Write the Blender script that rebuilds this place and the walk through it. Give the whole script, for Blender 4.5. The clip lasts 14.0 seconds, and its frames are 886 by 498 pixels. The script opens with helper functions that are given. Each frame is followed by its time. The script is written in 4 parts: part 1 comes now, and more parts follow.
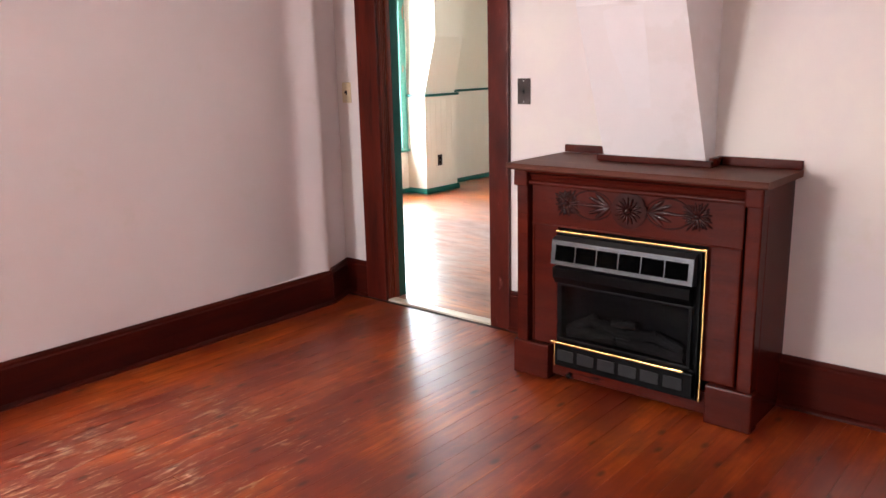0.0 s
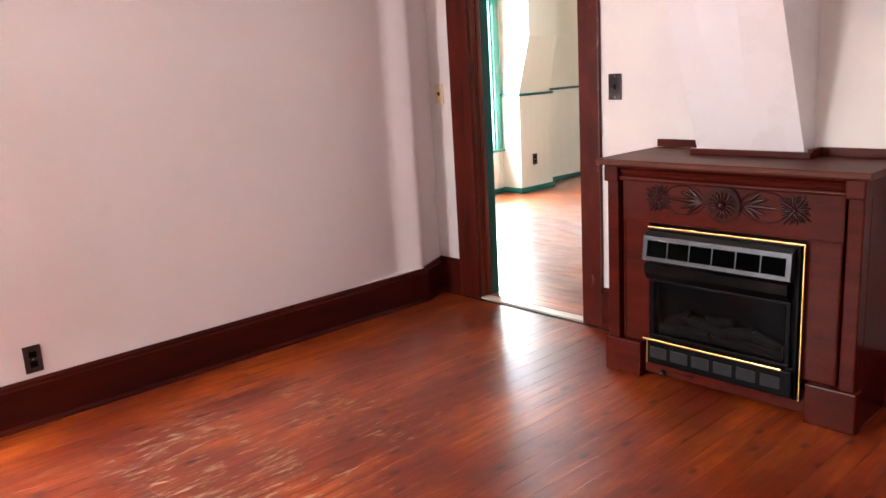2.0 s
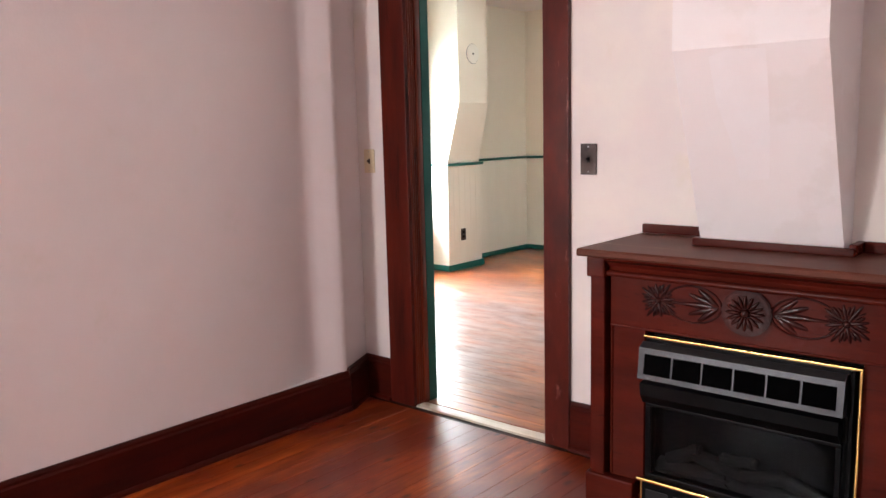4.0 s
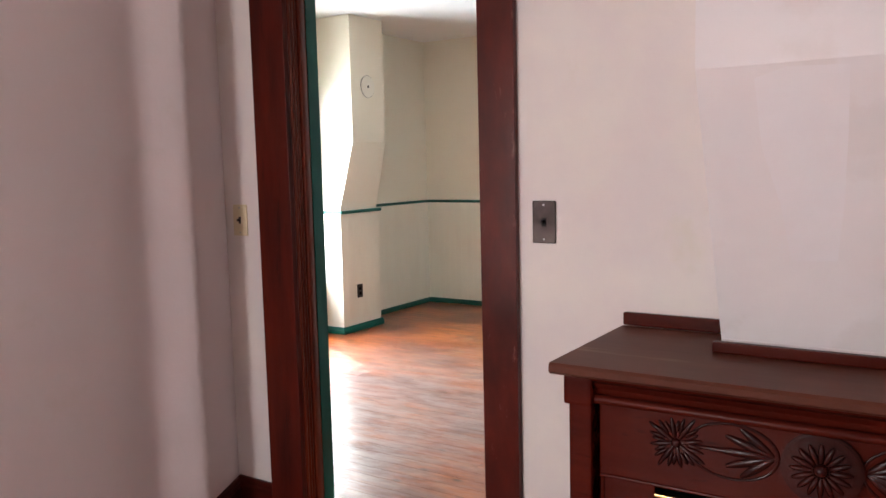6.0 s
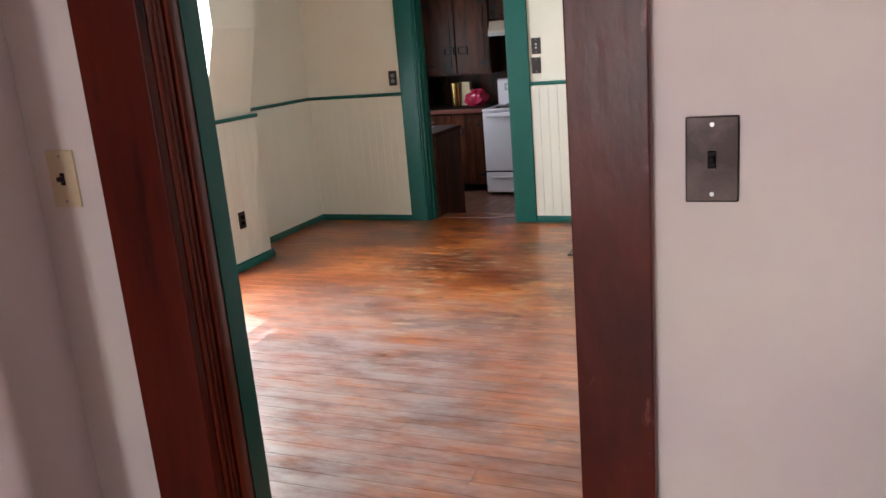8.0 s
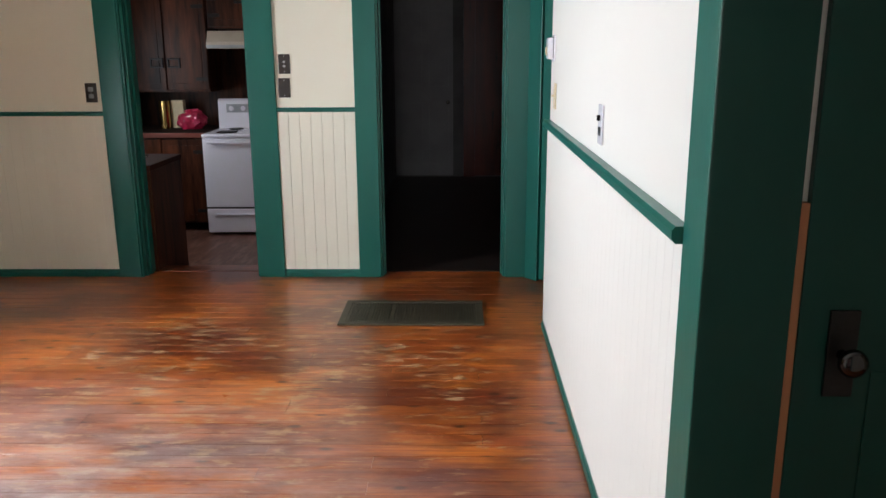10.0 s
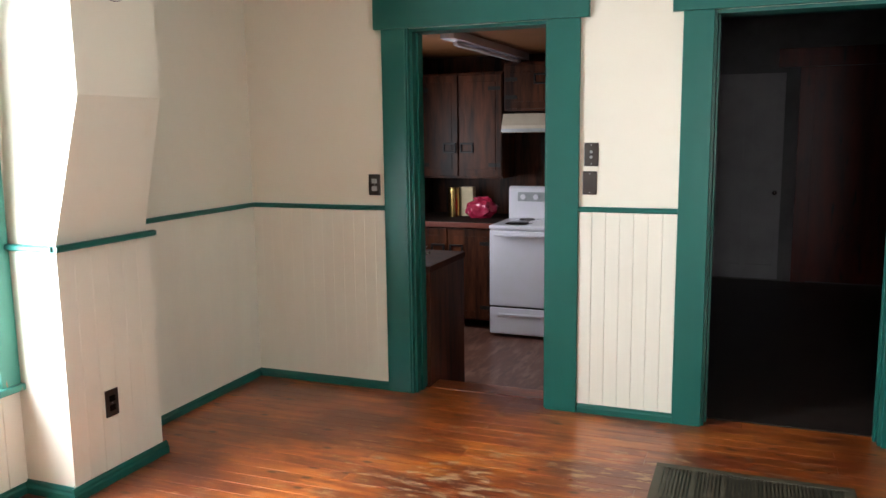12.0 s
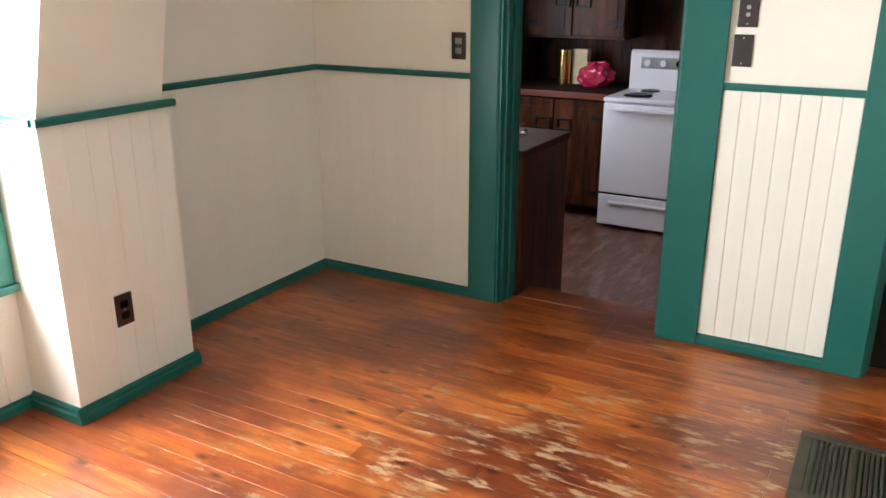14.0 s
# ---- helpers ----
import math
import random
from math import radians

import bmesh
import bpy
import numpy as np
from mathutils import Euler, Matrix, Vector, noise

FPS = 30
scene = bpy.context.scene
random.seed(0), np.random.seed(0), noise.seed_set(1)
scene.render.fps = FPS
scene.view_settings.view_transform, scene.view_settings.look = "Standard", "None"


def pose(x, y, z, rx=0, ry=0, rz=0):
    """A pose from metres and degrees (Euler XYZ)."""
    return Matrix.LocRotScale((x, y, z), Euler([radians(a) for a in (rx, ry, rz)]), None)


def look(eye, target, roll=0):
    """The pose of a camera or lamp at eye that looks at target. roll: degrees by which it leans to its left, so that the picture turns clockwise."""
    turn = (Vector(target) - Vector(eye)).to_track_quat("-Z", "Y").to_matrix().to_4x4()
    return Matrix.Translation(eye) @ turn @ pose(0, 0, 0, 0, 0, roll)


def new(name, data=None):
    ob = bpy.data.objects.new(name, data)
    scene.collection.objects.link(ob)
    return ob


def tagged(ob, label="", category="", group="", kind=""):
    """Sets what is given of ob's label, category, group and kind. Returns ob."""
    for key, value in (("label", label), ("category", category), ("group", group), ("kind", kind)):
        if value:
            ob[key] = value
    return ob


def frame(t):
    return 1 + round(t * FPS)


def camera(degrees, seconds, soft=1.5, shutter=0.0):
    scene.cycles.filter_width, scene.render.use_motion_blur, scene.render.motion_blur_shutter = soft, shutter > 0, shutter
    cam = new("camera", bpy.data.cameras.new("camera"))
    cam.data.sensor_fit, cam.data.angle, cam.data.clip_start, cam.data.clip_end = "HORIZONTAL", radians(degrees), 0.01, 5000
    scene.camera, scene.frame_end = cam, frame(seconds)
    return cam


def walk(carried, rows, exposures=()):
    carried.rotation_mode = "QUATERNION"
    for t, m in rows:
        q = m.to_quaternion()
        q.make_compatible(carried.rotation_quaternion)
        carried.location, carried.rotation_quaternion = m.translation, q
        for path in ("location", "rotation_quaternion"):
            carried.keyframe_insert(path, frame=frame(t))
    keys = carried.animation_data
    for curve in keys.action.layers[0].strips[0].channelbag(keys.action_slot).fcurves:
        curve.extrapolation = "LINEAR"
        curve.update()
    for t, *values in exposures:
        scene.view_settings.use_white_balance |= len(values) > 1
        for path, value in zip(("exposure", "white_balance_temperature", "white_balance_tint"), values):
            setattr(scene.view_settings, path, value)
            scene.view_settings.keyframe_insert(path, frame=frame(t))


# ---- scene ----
cam = camera(58.0, 14.0, soft=1.5)
PATH = [
    (0, (3.706, -3.318, 1.406), (2.443, -1.837, 0.946), -1.4),
    (0.5, (3.729, -3.382, 1.417), (2.21, -2.146, 1.012), 1.0),
    (1, (3.746, -3.377, 1.413), (2.2, -2.181, 0.99), -0.3),
    (1.5, (3.788, -3.355, 1.414), (2.28, -2.106, 1.005), -1.0),
    (2, (3.769, -3.329, 1.397), (2.327, -2.018, 0.95), -3.4),
    (2.5, (3.559, -3.312, 1.401), (2.107, -1.973, 1.086), -2.0),
    (3, (3.368, -3.264, 1.389), (2.099, -1.776, 0.969), 1.5),
    (3.5, (3.201, -3.047, 1.354), (1.882, -1.582, 1.019), -0.4),
    (4, (3.101, -2.845, 1.372), (1.805, -1.35, 1.081), -1.4),
    (4.2, (3.087, -2.792, 1.364), (1.849, -1.254, 1.045), -1.6),
    (6.3, (2.277, -1.996, 1.446), (1.258, -0.287, 1.247), -1.5),
    (6.5, (2.162, -1.915, 1.462), (1.217, -0.168, 1.23), -1.7),
    (7, (1.948, -1.788, 1.463), (1.162, 0.025, 1.155), -2.5),
    (7.2, (1.859, -1.681, 1.444), (1.045, 0.114, 1.108), -3.9),
    (9.3, (1.094, -0.555, 1.441), (0.661, 1.273, 0.753), -2.0),
    (9.5, (1.045, -0.475, 1.441), (0.713, 1.373, 0.752), -1.0),
    (10, (0.888, -0.237, 1.439), (0.849, 1.703, 0.955), -0.3),
    (10.5, (0.81, 0.009, 1.476), (0.632, 1.971, 1.137), -1.9),
    (11, (0.764, 0.269, 1.506), (0.301, 2.193, 1.212), -1.9),
    (11.5, (0.683, 0.481, 1.497), (0.108, 2.388, 1.317), 0.4),
    (12, (0.588, 0.742, 1.49), (-0.132, 2.585, 1.195), -0.7),
    (12.5, (0.598, 0.989, 1.473), (-0.379, 2.709, 1.175), 2.2),
    (13, (0.614, 1.197, 1.475), (-0.428, 2.862, 1.094), 0.5),
    (13.5, (0.521, 1.364, 1.458), (-0.476, 3.032, 0.986), 2.4),
    (14, (0.348, 1.559, 1.453), (-0.587, 3.21, 0.823), -0.0),
]
walk(cam, [(t, look(eye, target, roll)) for t, eye, target, roll in PATH],
     exposures=[(0, 1.78), (0.5, 1.95), (1, 1.98), (2, 1.9), (3, 1.75), (4.2, 1.65), (6.5, 1.1), (7.2, 1.0), (9.3, 0.98), (10, 0.75), (10.5, 0.8), (11.1, 0.78), (11.5, 0.92), (12.5, 1.46), (14, 1.45)])

# ---- world and light ----
SUN_WAY = Vector((0.893 * math.cos(radians(42)), -0.45 * math.cos(radians(42)), -math.sin(radians(42)))).normalized()
world = bpy.data.worlds.new("sky")
scene.world = world
world.use_nodes = True
wn = world.node_tree
wn.nodes.clear()
sky = wn.nodes.new("ShaderNodeTexSky")
sky.sky_type = "NISHITA"
sky.sun_disc = False
sky.sun_elevation = radians(42)
sky.sun_rotation = math.atan2(-SUN_WAY.x, -SUN_WAY.y)
bg = wn.nodes.new("ShaderNodeBackground")
bg.inputs["Strength"].default_value = 0.15
wo = wn.nodes.new("ShaderNodeOutputWorld")
wn.links.new(sky.outputs[0], bg.inputs[0])
wn.links.new(bg.outputs[0], wo.inputs[0])
sun_data = bpy.data.lights.new("sun", "SUN")
sun_data.energy, sun_data.angle, sun_data.color = 5.0, radians(0.5), (1.0, 0.95, 0.88)
sun = new("sun", sun_data)
sun.matrix_world = look((0, 0, 20), Vector((0, 0, 20)) + SUN_WAY)


def window_light(place, towards, width, height, watts, colour=(0.86, 0.92, 1.0), spread=180):
    """An area lamp in a window's opening that stands in for the sky."""
    data = bpy.data.lights.new("window_light", "AREA")
    data.shape, data.size, data.size_y, data.energy, data.color = "RECTANGLE", width, height, watts, colour
    data.spread = radians(spread)
    lamp = new("window_light", data)
    lamp.matrix_world = look(place, Vector(place) + Vector(towards))
    return lamp


window_light((-2.252, 2.53, 1.255), (1, 0, 0), 0.84, 1.5, 75, (0.81, 0.89, 1.0), 165)
window_light((0.10, -3.215, 1.25), (1, 0, 0), 0.76, 1.5, 57, (1.0, 0.966, 0.988))
# Next two lamps fill the assumed back windows, which are out of view.
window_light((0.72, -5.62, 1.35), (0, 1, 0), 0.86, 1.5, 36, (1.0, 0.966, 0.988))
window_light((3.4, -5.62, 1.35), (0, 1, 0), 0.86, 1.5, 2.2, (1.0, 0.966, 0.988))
# Kitchen lamp, set in an assumed window that is never seen.
window_light((-2.29, 6.35, 1.25), (1, 0, 0), 0.7, 0.8, 10.0)


# ---- materials ----
def material(name, colour, rough=0.5, metal=0.0, grain=(), spots=(), bump=0.0, bump_scale=60.0, coat=0.0, stretch=(1, 1, 1), vary=0.0, island=False, spec=0.5):
    """grain and spots: (scale, low, high, second colour); vary: brightness by object."""
    m = bpy.data.materials.new(name)
    m.use_nodes = True
    nt = m.node_tree
    b = nt.nodes["Principled BSDF"]
    b.inputs["Roughness"].default_value = rough
    b.inputs["Metallic"].default_value = metal
    b.inputs["Coat Weight"].default_value = coat
    b.inputs["Specular IOR Level"].default_value = spec
    b.inputs["Coat Roughness"].default_value = 0.15
    co = nt.nodes.new("ShaderNodeTexCoord")
    geo = nt.nodes.new("ShaderNodeNewGeometry")
    mp = nt.nodes.new("ShaderNodeMapping")
    mp.inputs["Scale"].default_value = stretch
    nt.links.new(geo.outputs["Position"], mp.inputs["Vector"])
    rgb = nt.nodes.new("ShaderNodeRGB")
    rgb.outputs[0].default_value = (*colour, 1)
    out = rgb.outputs[0]
    for layer, (scale, low, high, second) in enumerate((*grain, *spots)):
        n = nt.nodes.new("ShaderNodeTexNoise")
        n.inputs["Scale"].default_value = scale
        n.inputs["Detail"].default_value = 6
        n.inputs["Roughness"].default_value = 0.6
        nt.links.new(mp.outputs[0], n.inputs["Vector"])
        r = nt.nodes.new("ShaderNodeMapRange")
        r.inputs["From Min"].default_value, r.inputs["From Max"].default_value = low, high
        nt.links.new(n.outputs["Fac"], r.inputs["Value"])
        mix = nt.nodes.new("ShaderNodeMix")
        mix.data_type = "RGBA"
        nt.links.new(r.outputs[0], mix.inputs["Factor"])
        nt.links.new(out, mix.inputs["A"])
        mix.inputs["B"].default_value = (*second, 1)
        out = mix.outputs["Result"]
    if vary:
        src = geo.outputs["Random Per Island"] if island else nt.nodes.new("ShaderNodeObjectInfo").outputs["Random"]
        r = nt.nodes.new("ShaderNodeMapRange")
        r.inputs["To Min"].default_value, r.inputs["To Max"].default_value = 1 - vary, 1 + vary
        nt.links.new(src, r.inputs["Value"])
        hsv = nt.nodes.new("ShaderNodeHueSaturation")
        nt.links.new(r.outputs[0], hsv.inputs["Value"])
        nt.links.new(out, hsv.inputs["Color"])
        out = hsv.outputs["Color"]
    nt.links.new(out, b.inputs["Base Color"])
    if bump:
        n = nt.nodes.new("ShaderNodeTexNoise")
        n.inputs["Scale"].default_value = bump_scale
        n.inputs["Detail"].default_value = 4
        nt.links.new(mp.outputs[0], n.inputs["Vector"])
        bp = nt.nodes.new("ShaderNodeBump")
        bp.inputs["Strength"].default_value = bump
        bp.inputs["Distance"].default_value = 0.004
        nt.links.new(n.outputs["Fac"], bp.inputs["Height"])
        nt.links.new(bp.outputs[0], b.inputs["Normal"])
    return m


M_PLASTER = material("pale_plaster", (0.82, 0.742, 0.745), 0.75, grain=((1.3, 0.35, 0.75, (0.78, 0.71, 0.70)),), spots=((4.5, 0.62, 0.72, (0.77, 0.705, 0.68)),), bump=0.10, bump_scale=90)
M_PATCH = material("smooth_white_patch_plaster", (0.745, 0.705, 0.71), 0.6, grain=((1.6, 0.4, 0.7, (0.775, 0.735, 0.735)),), spots=((3.5, 0.56, 0.62, (0.72, 0.675, 0.67)),), bump=0.08, bump_scale=40)
M_FILLER = material("white_filler", (0.775, 0.745, 0.76), 0.6, grain=((5, 0.4, 0.7, (0.745, 0.71, 0.72)),), bump=0.12, bump_scale=30)
M_WARM = material("warm_pale_plaster", (0.755, 0.695, 0.645), 0.72, grain=((2.1, 0.42, 0.60, (0.715, 0.645, 0.63)),), spots=((4.5, 0.60, 0.72, (0.70, 0.64, 0.57)),), bump=0.12, bump_scale=60)
M_CREAM = material("cream_paint", (0.775, 0.72, 0.592), 0.6, grain=((1.1, 0.35, 0.75, (0.75, 0.672, 0.535)),), spots=((5, 0.6, 0.75, (0.755, 0.68, 0.54)),), bump=0.08, bump_scale=70)
# Cream whitened for the stair wall: the window's light is in the colour.
M_LIT_CREAM = material("window_whitened_paint", (0.75, 0.725, 0.675), 0.55, grain=((1.1, 0.35, 0.75, (0.725, 0.70, 0.645)),), bump=0.08, bump_scale=70)
M_BOARD = material("cream_boards", (0.775, 0.73, 0.610), 0.5, grain=((2.5, 0.35, 0.75, (0.75, 0.70, 0.58)),), bump=0.08, bump_scale=60, stretch=(4, 4, 1), vary=0.01)
M_CEIL = material("white_ceiling", (0.80, 0.79, 0.76), 0.8, grain=((1.5, 0.4, 0.8, (0.75, 0.74, 0.70)),), bump=0.1)
M_GREEN = material("green_gloss_paint", (0.008, 0.100, 0.078), 0.30, spec=0.35, grain=((3, 0.35, 0.75, (0.011, 0.118, 0.092)),), bump=0.12, bump_scale=35, stretch=(1, 1, 0.4))
# Shaded copy of the green paint, for the stair door turned from the window.
M_GREEN_SHADED = material("shaded_green_paint", (0.004, 0.036, 0.028), 0.36, spec=0.2, grain=((3, 0.35, 0.75, (0.006, 0.045, 0.035)),), bump=0.12, bump_scale=35, stretch=(1, 1, 0.4))
M_TRIM = material("dark_red_varnished_wood", (0.105, 0.0125, 0.006), 0.33, grain=((9, 0.35, 0.7, (0.045, 0.006, 0.004)),), spots=((22, 0.6, 0.72, (0.020, 0.005, 0.004)),), bump=0.2, bump_scale=45, stretch=(1, 1, 0.16), spec=0.18)
M_JAMB = material("reddish_orange_varnish", (0.17, 0.026, 0.010), 0.28, grain=((9, 0.35, 0.7, (0.085, 0.011, 0.005)),), spots=((22, 0.62, 0.74, (0.03, 0.006, 0.004)),), bump=0.12, bump_scale=45, stretch=(1, 1, 0.16), spec=0.35)
M_WORNTRIM = material("blistered_red_varnish", (0.105, 0.014, 0.008), 0.30, grain=((9, 0.35, 0.7, (0.050, 0.008, 0.006)),), spots=((26, 0.62, 0.70, (0.19, 0.075, 0.06)),), bump=0.35, bump_scale=40, stretch=(1, 1, 0.4), spec=0.22)
M_BASE = material("dark_red_baseboard", (0.066, 0.0072, 0.0035), 0.36, grain=((9, 0.35, 0.7, (0.030, 0.005, 0.004)),), bump=0.1, bump_scale=50, stretch=(0.2, 0.2, 1.5), spec=0.10)


def floor_material(name, light, dark, deep, bare, along, centre, reach, wear, rough, coat, coat_rough, spec, fleck=3.4, dust_sheen=None):
    """Varnished boards: grain along x or y, knots, and varnish worn off around a walked spot."""
    m = bpy.data.materials.new(name)
    m.use_nodes = True
    nt = m.node_tree
    N, L = nt.nodes.new, nt.links.new
    b = nt.nodes["Principled BSDF"]
    geo = N("ShaderNodeNewGeometry")
    info = N("ShaderNodeObjectInfo")
    shift = N("ShaderNodeVectorMath")
    shift.operation = "MULTIPLY_ADD"
    L(info.outputs["Random"], shift.inputs[0])
    shift.inputs[1].default_value = (7.3, 5.1, 3.7)
    L(geo.outputs["Position"], shift.inputs[2])

    def mapped(source, u, v):
        mp = N("ShaderNodeMapping")
        mp.inputs["Scale"].default_value = (u, v, 1) if along == "x" else (v, u, 1)
        L(source, mp.inputs["Vector"])
        return mp.outputs[0]

    def noise_at(vector, scale, detail=6, rough_=0.6):
        n = N("ShaderNodeTexNoise")
        n.inputs["Scale"].default_value, n.inputs["Detail"].default_value, n.inputs["Roughness"].default_value = scale, detail, rough_
        L(vector, n.inputs["Vector"])
        return n.outputs["Fac"]

    def ramp(value, low, high):
        r = N("ShaderNodeMapRange")
        r.inputs["From Min"].default_value, r.inputs["From Max"].default_value = low, high
        L(value, r.inputs["Value"])
        return r.outputs[0]

    def mix(fac, one, two):
        x = N("ShaderNodeMix")
        x.data_type = "RGBA"
        L(fac, x.inputs["Factor"])
        for key, c in (("A", one), ("B", two)):
            if isinstance(c, tuple):
                x.inputs[key].default_value = (*c, 1)
            else:
                L(c, x.inputs[key])
        return x.outputs["Result"]

    def maths(op, one, two):
        x = N("ShaderNodeMath")
        x.operation = op
        for k, c in enumerate((one, two)):
            if isinstance(c, (int, float)):
                x.inputs[k].default_value = c
            else:
                L(c, x.inputs[k])
        return x.outputs[0]

    grain = mapped(shift.outputs[0], 0.7, 9)
    col = mix(ramp(noise_at(grain, 4), 0.39, 0.63), light, dark)
    col = mix(maths("MULTIPLY", ramp(noise_at(mapped(shift.outputs[0], 0.35, 30), 5, 3), 0.55, 0.75), 0.6), col, deep)
    col = mix(maths("MULTIPLY", info.outputs["Random"], 0.6), col, dark)
    col = mix(maths("MULTIPLY", ramp(noise_at(mapped(geo.outputs["Position"], 0.7, 1.2), 1.6, 5), 0.42, 0.58), 0.80), col, deep)
    col = mix(maths("MULTIPLY", ramp(noise_at(mapped(shift.outputs[0], 0.8, 1.8), 5.0, 6), 0.50, 0.62), 0.55), col, deep)
    vor = N("ShaderNodeTexVoronoi")
    vor.voronoi_dimensions = "2D"
    vor.inputs["Scale"].default_value = 2.6
    L(mapped(shift.outputs[0], 0.9, 1.9), vor.inputs["Vector"])
    col = mix(maths("MULTIPLY", ramp(vor.outputs["Distance"], 0.085, 0.025), 0.9), col, (deep[0] * 0.35, deep[1] * 0.3, deep[2] * 0.3))
    dist = N("ShaderNodeVectorMath")
    dist.operation = "DISTANCE"
    flat = N("ShaderNodeMapping")
    flat.inputs["Scale"].default_value = (1, 1, 0)
    L(geo.outputs["Position"], flat.inputs["Vector"])
    L(flat.outputs[0], dist.inputs[0])
    dist.inputs[1].default_value = (*centre, 0)
    fall = ramp(dist.outputs["Value"], reach, 0.35 * reach)
    fall = maths("MULTIPLY", fall, ramp(noise_at(geo.outputs["Position"], 2.6, 3), 0.22, 0.52))
    rub = maths("ADD", maths("MULTIPLY", fall, wear), noise_at(mapped(geo.outputs["Position"], 1.0, fleck), *((7.5, 9, 0.68) if along == "x" else (9.0, 10, 0.70))))
    worn = ramp(rub, 0.725, 0.80)
    pale = mix(ramp(noise_at(mapped(geo.outputs["Position"], 1.2, 6), 5), 0.35, 0.65), bare, (bare[0] * 0.72, bare[1] * 0.62, bare[2] * 0.55))
    col = mix(maths("MULTIPLY", worn, 0.74), col, pale)
    lines = maths("MULTIPLY", fall, ramp(noise_at(mapped(geo.outputs["Position"], 1.6, 24), 3.0, 4, 0.55), 0.63, 0.67))
    col = mix(maths("MULTIPLY", lines, 0.55), col, bare)
    # Dull scuffed finish together with the window's sheen, painted as a pale film.
    if dust_sheen:
        far_off = N("ShaderNodeVectorMath")
        far_off.operation = "DISTANCE"
        L(flat.outputs[0], far_off.inputs[0])
        far_off.inputs[1].default_value = (*dust_sheen[0], 0)
        scuff_sheen = maths("MULTIPLY", ramp(far_off.outputs["Value"], dust_sheen[1], 0.7), ramp(noise_at(mapped(geo.outputs["Position"], 0.9, 2.6), 3.4, 8, 0.72), 0.32, 0.62))
        col = mix(maths("MULTIPLY", scuff_sheen, 0.78), col, (0.55, 0.48, 0.48))
    L(col, b.inputs["Base Color"])
    L(maths("ADD", maths("MULTIPLY", worn, 0.25), maths("ADD", rough, maths("MULTIPLY", noise_at(geo.outputs["Position"], 6, 4), 0.12))), b.inputs["Roughness"])
    b.inputs["Specular IOR Level"].default_value = spec
    b.inputs["Coat Weight"].default_value = coat
    b.inputs["Coat Roughness"].default_value = coat_rough
    bp = N("ShaderNodeBump")
    bp.inputs["Strength"].default_value, bp.inputs["Distance"].default_value = (0.2 if along == "y" else 0.35), 0.004
    L(noise_at(mapped(shift.outputs[0], 0.5, 3), 9, 3), bp.inputs["Height"])
    L(bp.outputs[0], b.inputs["Normal"])
    return m


M_FLOOR1 = floor_material("red_pine_floor", (0.49, 0.102, 0.011), (0.24, 0.029, 0.005), (0.12, 0.011, 0.004), (0.56, 0.38, 0.24), "y", (1.12, -1.95), 1.15, 0.212, 0.26, 0.30, 0.28, 0.40, 5.0)
M_FLOOR2 = floor_material("worn_pine_floor", (0.65, 0.200, 0.026), (0.35, 0.064, 0.013), (0.10, 0.013, 0.005), (0.60, 0.40, 0.21), "x", (-0.1, 3.2), 2.5, 0.212, 0.24, 0.6, 0.28, 0.4, 3.0, ((-0.6, 1.2), 2.0))
M_GAP = material("dark_floor_gap", (0.03, 0.012, 0.008), 0.8)
M_DUST = material("dusty_floor_gap", (0.06, 0.036, 0.027), 0.9, grain=((5, 0.42, 0.6, (0.03, 0.016, 0.012)),))
M_SILL = material("pale_worn_threshold", (0.74, 0.66, 0.55), 0.45, grain=((6, 0.4, 0.7, (0.5, 0.38, 0.26)),), bump=0.2, stretch=(0.4, 4, 1))
M_BLACK = material("black_metal", (0.002, 0.002, 0.0023), 0.28, 0.0, spec=0.06, grain=((20, 0.4, 0.7, (0.004, 0.004, 0.004)),), bump=0.05)
M_BROWNPLATE = material("dark_brown_plastic", (0.022, 0.014, 0.011), 0.35, grain=((30, 0.4, 0.7, (0.03, 0.02, 0.016)),))
M_WALNUT = material("dark_kitchen_wood", (0.100, 0.030, 0.013), 0.42, grain=((6, 0.35, 0.62, (0.014, 0.005, 0.003)),), bump=0.1, stretch=(2, 2, 0.25), vary=0.15, spec=0.15)
M_PINECEIL = material("varnished_pine_ceiling", (0.19, 0.075, 0.026), 0.4, grain=((6, 0.35, 0.7, (0.11, 0.04, 0.014)),), bump=0.1, stretch=(0.3, 3, 1))
M_KFLOOR = material("worn_kitchen_floor", (0.12, 0.045, 0.028), 0.35, grain=((4, 0.46, 0.64, (0.24, 0.135, 0.10)),), spots=((5, 0.52, 0.62, (0.09, 0.033, 0.024)),), bump=0.1, stretch=(3.5, 0.9, 1))
M_WHITE = material("white_enamel", (0.80, 0.77, 0.84), 0.25, grain=((8, 0.4, 0.8, (0.77, 0.75, 0.77)),), coat=0.3)
# Grey wall darkened: the unlit room's shade is put into its colour.
M_WALL_SHADED = material("shade_darkened_wall", (0.19, 0.187, 0.19), 0.8, spec=0.2, grain=((2, 0.4, 0.7, (0.12, 0.117, 0.117)),))
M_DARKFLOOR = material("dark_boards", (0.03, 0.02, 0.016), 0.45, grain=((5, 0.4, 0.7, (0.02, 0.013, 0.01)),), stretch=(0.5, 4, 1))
M_BRASS = material("polished_brass", (0.60, 0.40, 0.15), 0.25, 1.0, grain=((20, 0.4, 0.7, (0.68, 0.45, 0.16)),))
